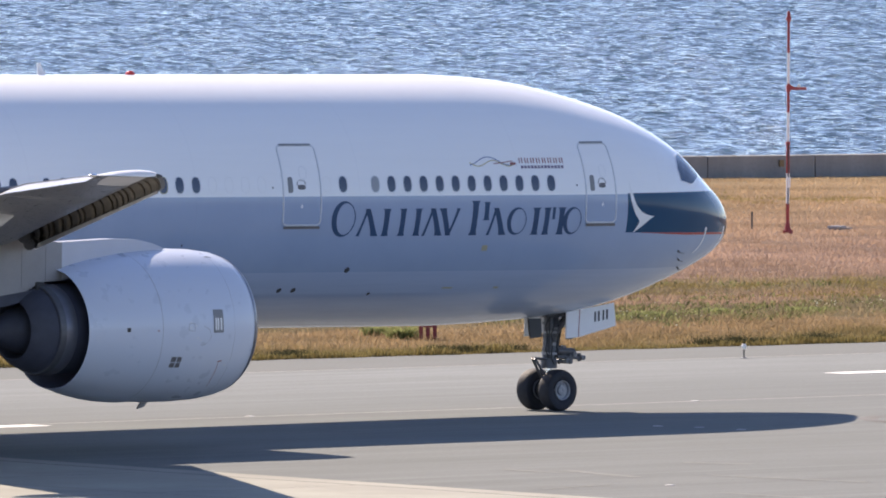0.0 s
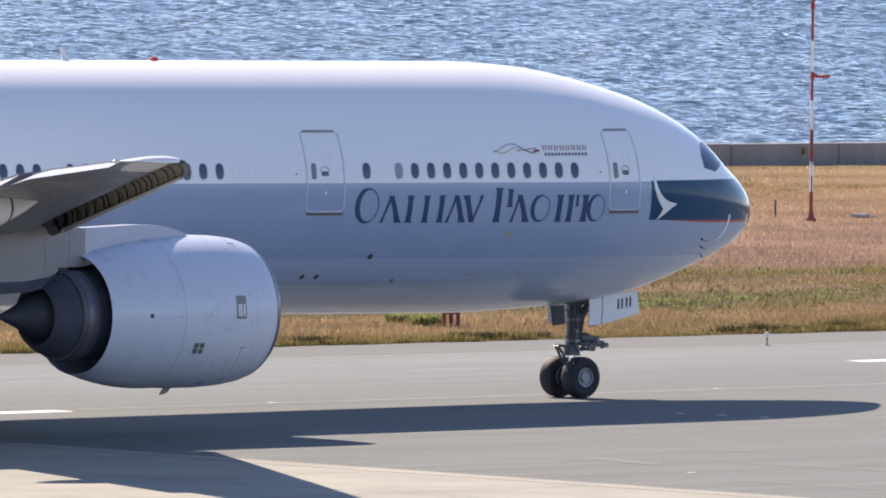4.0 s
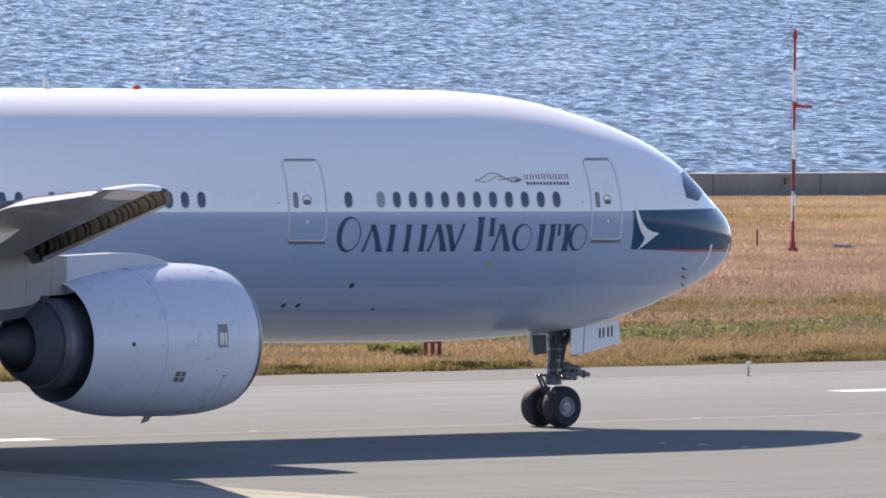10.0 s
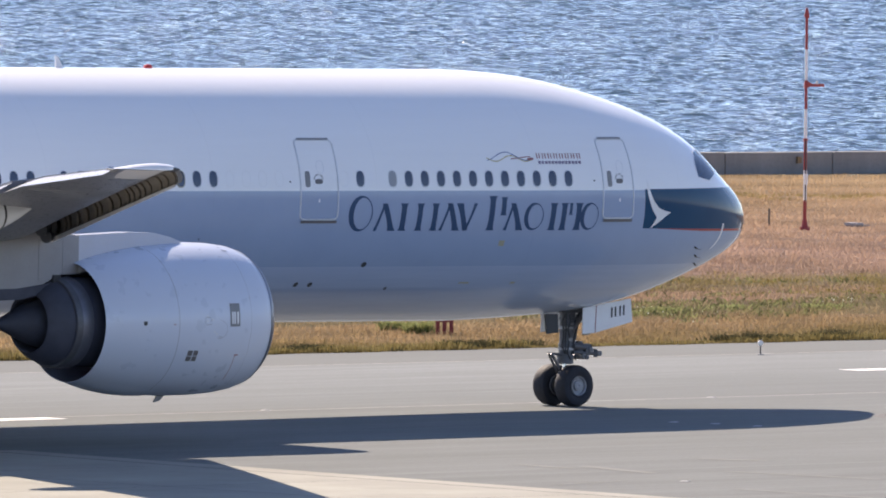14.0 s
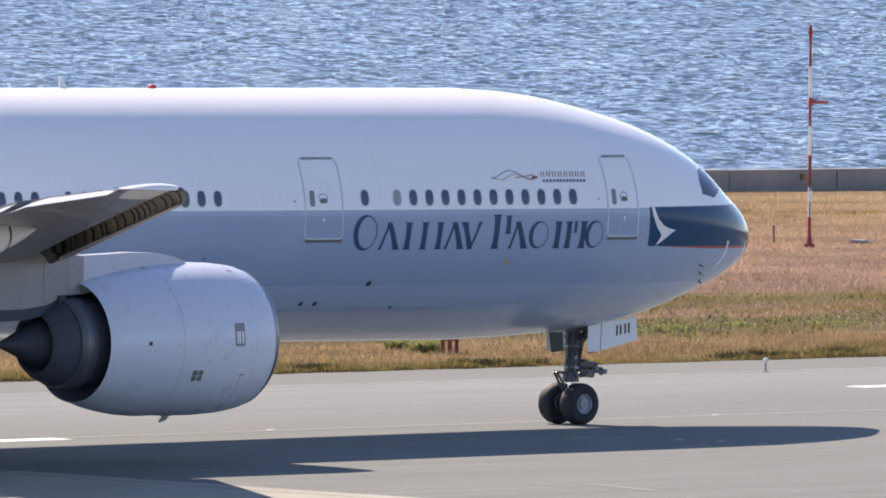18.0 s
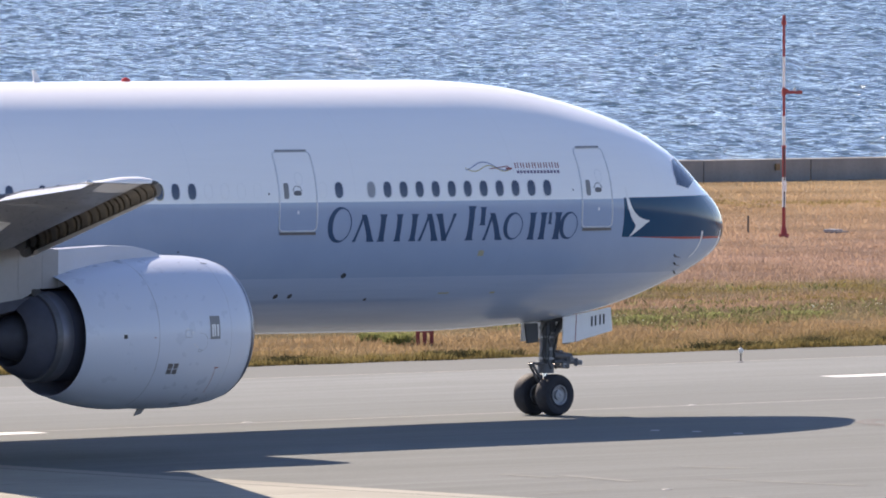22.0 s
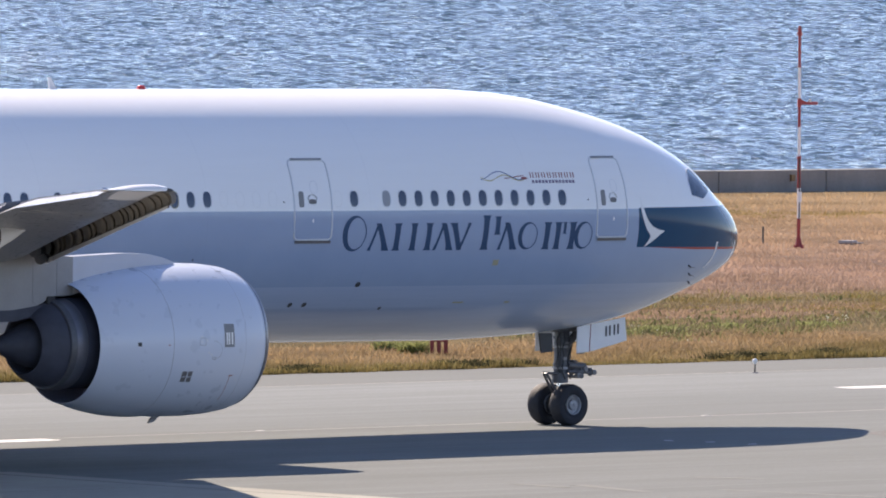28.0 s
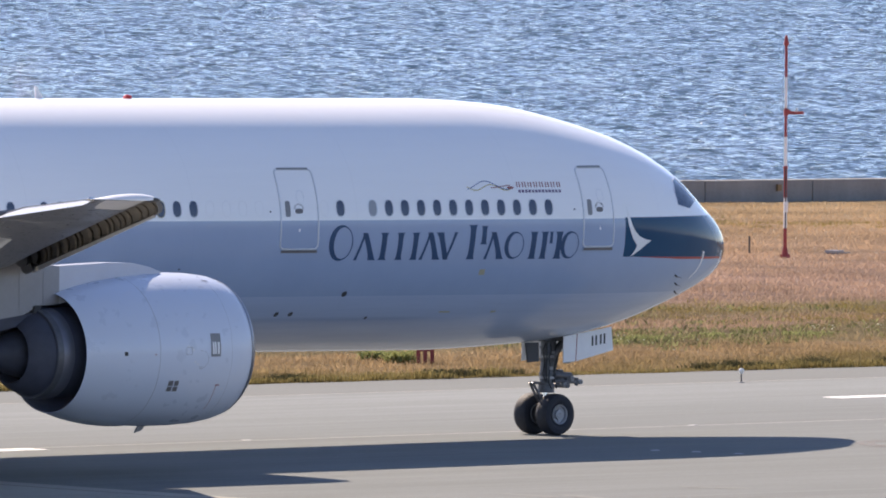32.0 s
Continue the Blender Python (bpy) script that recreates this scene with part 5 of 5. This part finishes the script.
bm = prism(bmesh.new(), [(-0.12, 2.47), (1.50, 2.70), (1.57, 2.115), (0.29, 1.845), (-0.13, 1.82)], -0.78, -0.74, 0.012)
gd = part("gear_door", bm, M["white"], jet, "white nose gear door hanging open")
part("door_joint", prism(bmesh.new(), [(0.31, 2.53), (0.335, 2.535), (0.30, 1.85), (0.275, 1.845)], -0.786, -0.78), M["rust"], gd)
for x in (0.82, 0.945, 1.10, 1.225):
    up = 0.14 * (x - 0.8)
    bm = prism(bmesh.new(), [(x, 2.22 + up), (x + 0.055, 2.23 + up), (x + 0.055, 2.48 + up), (x, 2.47 + up)], -0.787, -0.781)
    part("marking_bar", bm, M["dark"], gd)
for y in (-0.52,):
    bm = prism(bmesh.new(), [(-1.20, 2.32), (-0.76, 2.32), (-0.73, 1.85), (-1.12, 1.82)], y - 0.03, y + 0.03, 0.01)
    part("aft_gear_door", bm, M["dark"], jet, "dark inner face of the small rear gear door")
bm = prism(bmesh.new(), [(-0.12, 2.47), (1.50, 2.70), (1.57, 2.115), (0.29, 1.845), (-0.13, 1.82)], 0.74, 0.78, 0.012)
part("gear_door", bm, M["white"], jet)
part("gear_bay", box(bmesh.new(), (-0.5, -0.45, 2.34), (0.5, 0.45, 2.8)), M["dark"], jet)

for side in (-1, 1):
    cx, base = -31.3, PITCH * -31.3
    for dx in (-1.47, 0.0, 1.47):
        for dy in (-0.7, 0.7):
            wheel("main_wheel", cx + dx, side * 5.49 + dy, base + PITCH * dx + 0.66, 0.66, 0.5, 0.32, jet)
    bm = tube(bmesh.new(), (cx, side * 5.49, base + 0.66), (cx, side * 5.0, 4.4), 0.22, None, 18)
    tube(bm, (cx - 1.6, side * 5.49, base + 0.68), (cx + 1.6, side * 5.49, base + 0.70), 0.14, None, 14)
    part("main_leg", bm, M["steel"], jet, "", 40)


# ---- airfield things ----
def mast():
    """Red and white banded pole with a side lamp and a flared foot."""
    ob = new("obstruction_mast")
    tagged(ob, "slim red and white banded mast standing in dry grass", "mast")
    ob.location = (96.45, 92.65, 0)
    z = 0.0
    for k, h in enumerate((0.98, 0.99, 0.99, 1.0, 0.95, 1.0, 1.22)):
        r = 0.058 if k < 3 else 0.045 if k < 5 else 0.043
        part("mast_section", tube(bmesh.new(), (0, 0, z), (0, 0, z + h), r, None, 16), M["red"] if k % 2 == 0 else M["mastwhite"], ob, "", 40)
        z += h
    part("flange", lathe(bmesh.new(), [(-0.05, 0.001), (-0.05, 0.075), (0.05, 0.075), (0.05, 0.001)], (0, 0, 2.96), "z", 16), M["red"], ob, "", 40)
    part("mast_foot", lathe(bmesh.new(), [(0, 0.155), (0.03, 0.15), (0.10, 0.115), (0.36, 0.066), (0.37, 0.001)], (0, 0, 0), "z", 18), M["red"], ob, "", 40)
    part("top_lamp", lathe(bmesh.new(), [(-0.20, 0.05), (-0.14, 0.085), (-0.10, 0.092), (-0.04, 0.062), (0.06, 0.055), (0.12, 0.04), (0.15, 0.001)], (0, 0, z), "z", 16), M["red"], ob, "", 40)
    arm = bmesh.new()
    box(arm, (0.02, -0.045, 4.70), (0.60, 0.045, 4.79), 0.01)
    prism(arm, [(0.03, 4.70), (0.03, 4.88), (0.08, 4.86), (0.20, 4.79), (0.20, 4.72)], -0.03, 0.03)
    box(arm, (-0.065, -0.065, 4.64), (0.065, 0.065, 4.86), 0.015)
    a = part("bracket_arm", arm, M["red"], ob)
    part("side_lamp", lathe(bmesh.new(), [(0, 0.055), (0.02, 0.055), (0.05, 0.04), (0.09, 0.03), (0.10, 0.001)], (0.36, 0, 4.785), "z", 14), M["fitting"], a, "pale side lamp", 40)
    a.rotation_euler = (0, 0, radians(-30))
    part("conduit", tube(bmesh.new(), (-0.035, -0.055, 0.95), (-0.035, -0.055, 2.95), 0.020, None, 10), M["dark"], ob, "dark conduit strapped to the pole", 40)
    for x in (-0.20, 0.16):
        part("foot_lug", box(bmesh.new(), (x, -0.03, 0), (x + 0.06, 0.03, 0.12), 0.01), M["red"], ob)
    part("cable_box", box(bmesh.new(), (-0.10, -0.12, 1.5), (0.02, -0.05, 1.85), 0.01), M["mastwhite"], ob)


mast()


def edge_light(x, y):
    ob = new("taxiway_edge_light")
    tagged(ob, "small edge light with a white cap on a dark stem", "light")
    ob.location = (x, y, 0.012)
    part("stem", tube(bmesh.new(), (0, 0, 0), (0, 0, 0.27), 0.019, None, 12), M["dark"], ob)
    part("foot_plate", lathe(bmesh.new(), [(0, 0.09), (0.02, 0.085), (0.025, 0.001)], (0, 0, 0), "z", 14), M["grey"], ob)
    part("globe", lathe(bmesh.new(), [(0.24, 0.025), (0.27, 0.060), (0.33, 0.076), (0.375, 0.056), (0.395, 0.001)], (0, 0, 0), "z", 16), M["mastwhite"], ob, "white globe", 50)


edge_light(26.02, 20.35)


def inset_light(x, y, r):
    ob = part("inset_light", lathe(bmesh.new(), [(0, r * 1.35), (0.006, r * 1.3), (0.012, r * 0.7), (0.014, 0.001)], (0, 0, 0), "z", 18), M["fitting"], None, "", 50)
    ob.location = (x, y, 0.017)
    tagged(ob, "low pale metal light set in the asphalt", "light", "inset taxiway lights")


for x, y in ((6.66, 1.70), (-24.23, -30.26), (-3.88, -8.16), (-3.57, -9.31), (-3.51, -10.74), (-8.39, 1.78)):
    inset_light(x, y, 0.09)

# low post and pale box in the grass near the mast
ob = part("marker_post", tube(bmesh.new(), (0, 0, 0), (0, 0, 0.58), 0.03, None, 12), M["dark"])
tagged(ob, "short dark post in the dry grass", "post")
ob.location = (98.4, 96.4, 0)
ob = new("ground_box")
tagged(ob, "low pale box with a sloping lid in the grass", "box")
ob.matrix_basis = pose(100.6, 94.6, 0, 0, 0, 20)
part("box_body", box(bmesh.new(), (-0.34, -0.2, 0), (0.72, 0.2, 0.05), 0.015), M["sill"], ob)
part("box_lid", box(bmesh.new(), (-0.34, -0.24, 0.05), (0.16, 0.24, 0.13), 0.012), M["pylon"], ob)

# red stand seen under the belly
ob = new("red_stand")
tagged(ob, "small red board on three legs in the grass", "sign")
ob.matrix_basis = pose(27.75, 34.90, 0, 0, 0, -42)
part("board", box(bmesh.new(), (-0.20, -0.04, 0.34), (0.30, 0.04, 0.75), 0.01), M["standred"], ob)
for x in (-0.14, 0.05, 0.24):
    part("leg", box(bmesh.new(), (x - 0.055, -0.04, 0), (x + 0.055, 0.04, 0.36), 0.008), M["standred"], ob)
part("side_plank", box(bmesh.new(), (-0.48, -0.03, 0.62), (-0.20, 0.03, 0.70), 0.008), M["dark"], ob, "narrow dark plank")


def weeds():
    """Broad green weeds in loose drifts."""
    rs = np.random.RandomState(3)
    xs, ys = [], []
    for cx, cy, sx, sy, n in ((43.0, 43.2, 3.6, 2.8, 1700), (48.5, 46.0, 3.4, 3.0, 1500), (54.0, 48.6, 2.8, 2.4, 900), (63.5, 59.0, 5.0, 1.6, 300)):
        xs.append(rs.normal(np.repeat(rs.normal(cx, sx, n // 18 + 1), 18)[:n], 0.20)), ys.append(rs.normal(np.repeat(rs.normal(cy, sy, n // 18 + 1), 18)[:n], 0.3))
    x, y = np.concatenate(xs), np.concatenate(ys)
    keep = y > 28.2
    x, y = x[keep], y[keep]
    n = len(x)
    return blades(rs, x, y, 0.04 + 0.13 * rs.rand(n) ** 1.4, 0.03 + 0.045 * rs.rand(n), 0.5 + 0.9 * rs.rand(n))


def bushes():
    """Two low leafy bushes beside the red stand and a few by the weeds."""
    rs = np.random.RandomState(29)
    xs, ys, hs = [], [], []
    for cx, cy, r, h in ((28.38, 37.8, 0.13, 0.36), (28.68, 37.6, 0.11, 0.32), (27.58, 35.55, 0.13, 0.50), (27.42, 35.7, 0.09, 0.36),
                         (44.2, 43.4, 0.35, 0.24), (47.4, 44.2, 0.30, 0.22), (50.2, 43.0, 0.30, 0.24), (41.2, 42.2, 0.3, 0.2)):
        n = 420
        xs.append(rs.normal(cx, r, n)), ys.append(rs.normal(cy, r, n)), hs.append(np.full(n, h))
    x, y, h = np.concatenate(xs), np.concatenate(ys), np.concatenate(hs)
    n = len(x)
    return blades(rs, x, y, h * (0.2 + 0.7 * rs.rand(n) ** 1.5), 0.03 + 0.035 * rs.rand(n), 0.5 + 1.2 * rs.rand(n))


quads_object("leafy_bushes", *bushes(), M["bush"], "low leafy green bushes in the dry grass")
quads_object("weeds", *weeds(), M["leaf"], "leafy green weeds among the dry grass")


def shrubs():
    """Low dark woody growth at the pavement's edge and in far tufts."""
    rs = np.random.RandomState(13)
    xs, ys, hs = [], [], []
    for k in range(64):
        cx = rs.uniform(31, 56) if k < 40 else rs.uniform(11, 17) if k < 54 else rs.uniform(21, 25)
        n = 110 + rs.randint(140)
        xs.append(rs.normal(cx, 0.30, n)), ys.append(rs.normal(edge_y(cx) + 0.55 + 0.5 * rs.rand(), 0.24, n)), hs.append(np.full(n, rs.uniform(0.12, 0.30) * (1.0 if k < 40 else 0.8)))
    # single dry stalks stand above the fringe
    n = 260
    xs.append(rs.uniform(10, 44, n)), ys.append(rs.uniform(28.2, 33, n)), hs.append(rs.uniform(0.18, 0.42, n))
    x, y, h = np.concatenate(xs), np.concatenate(ys), np.concatenate(hs)
    keep = y > edge_y(x) + 0.1
    x, y, h = x[keep], y[keep], h[keep]
    n = len(x)
    bushy = np.arange(n) < n - 260
    wide = np.where(bushy, 0.022 + 0.030 * rs.rand(n), 0.008 + 0.006 * rs.rand(n))
    return blades(rs, x, y, h * (0.5 + 0.7 * rs.rand(n)), wide, np.where(bushy, 0.3 + 0.9 * rs.rand(n), 0.05 + 0.25 * rs.rand(n)))


quads_object("low_shrubs", *shrubs(), M["shrub"], "low dark olive shrubs in the dry grass")


def tufts():
    """Coarser olive tufts in two loose rows of the far grass."""
    rs = np.random.RandomState(17)
    xs, ys = [], []
    for k in range(170):
        d, l = (rs.normal(597, 3), rs.uniform(1, 17)) if k < 55 else (rs.normal(514, 5), rs.uniform(2, 16))
        n = 30 + rs.randint(50)
        xs.append(rs.normal(-292.2 + d * 0.675 + l * 0.738, 0.35, n)), ys.append(rs.normal(-315.5 + d * 0.738 - l * 0.675, 0.35, n))
    x, y = np.concatenate(xs), np.concatenate(ys)
    n = len(x)
    return blades(rs, x, y, 0.06 + 0.09 * rs.rand(n), 0.012 + 0.02 * rs.rand(n), 0.3 + 0.9 * rs.rand(n))


quads_object("grass_tufts", *tufts(), M["verge"], "coarse olive tufts standing in the dry grass")


def flowers():
    rs = np.random.RandomState(9)
    v, f = [], []
    heads = [(rs.uniform(38, 45), rs.normal(43.2, 1.8)) for k in range(10)] + [(rs.uniform(45, 57), rs.normal(46.5, 2.2)) for k in range(9)]
    for k in range(130):
        cx, cy = heads[rs.randint(len(heads))]
        x, y, z, r = rs.normal(cx, 0.3), rs.normal(cy, 0.5), rs.uniform(0.06, 0.13), rs.uniform(0.010, 0.034) + 0.03 * rs.rand() ** 6
        if y < 30:
            continue
        i = len(v)
        v += [(x + r, y, z), (x - r, y, z), (x, y + r, z), (x, y - r, z), (x, y, z + r * 0.8), (x, y, z - r * 0.8)]
        f += [(i, i + 2, i + 4), (i + 2, i + 1, i + 4), (i + 1, i + 3, i + 4), (i + 3, i, i + 4), (i + 2, i, i + 5), (i + 1, i + 2, i + 5), (i + 3, i + 1, i + 5), (i, i + 3, i + 5)]
    return v, f


quads_object("wildflowers", *flowers(), M["petal"], "scattered small white wildflowers")


def motions():
    # the chop drifts in towards the shore
    walk(water, [(t, pose(-0.42 * t, -0.55 * t, 0)) for t in range(0, 33, 4)])


motions()
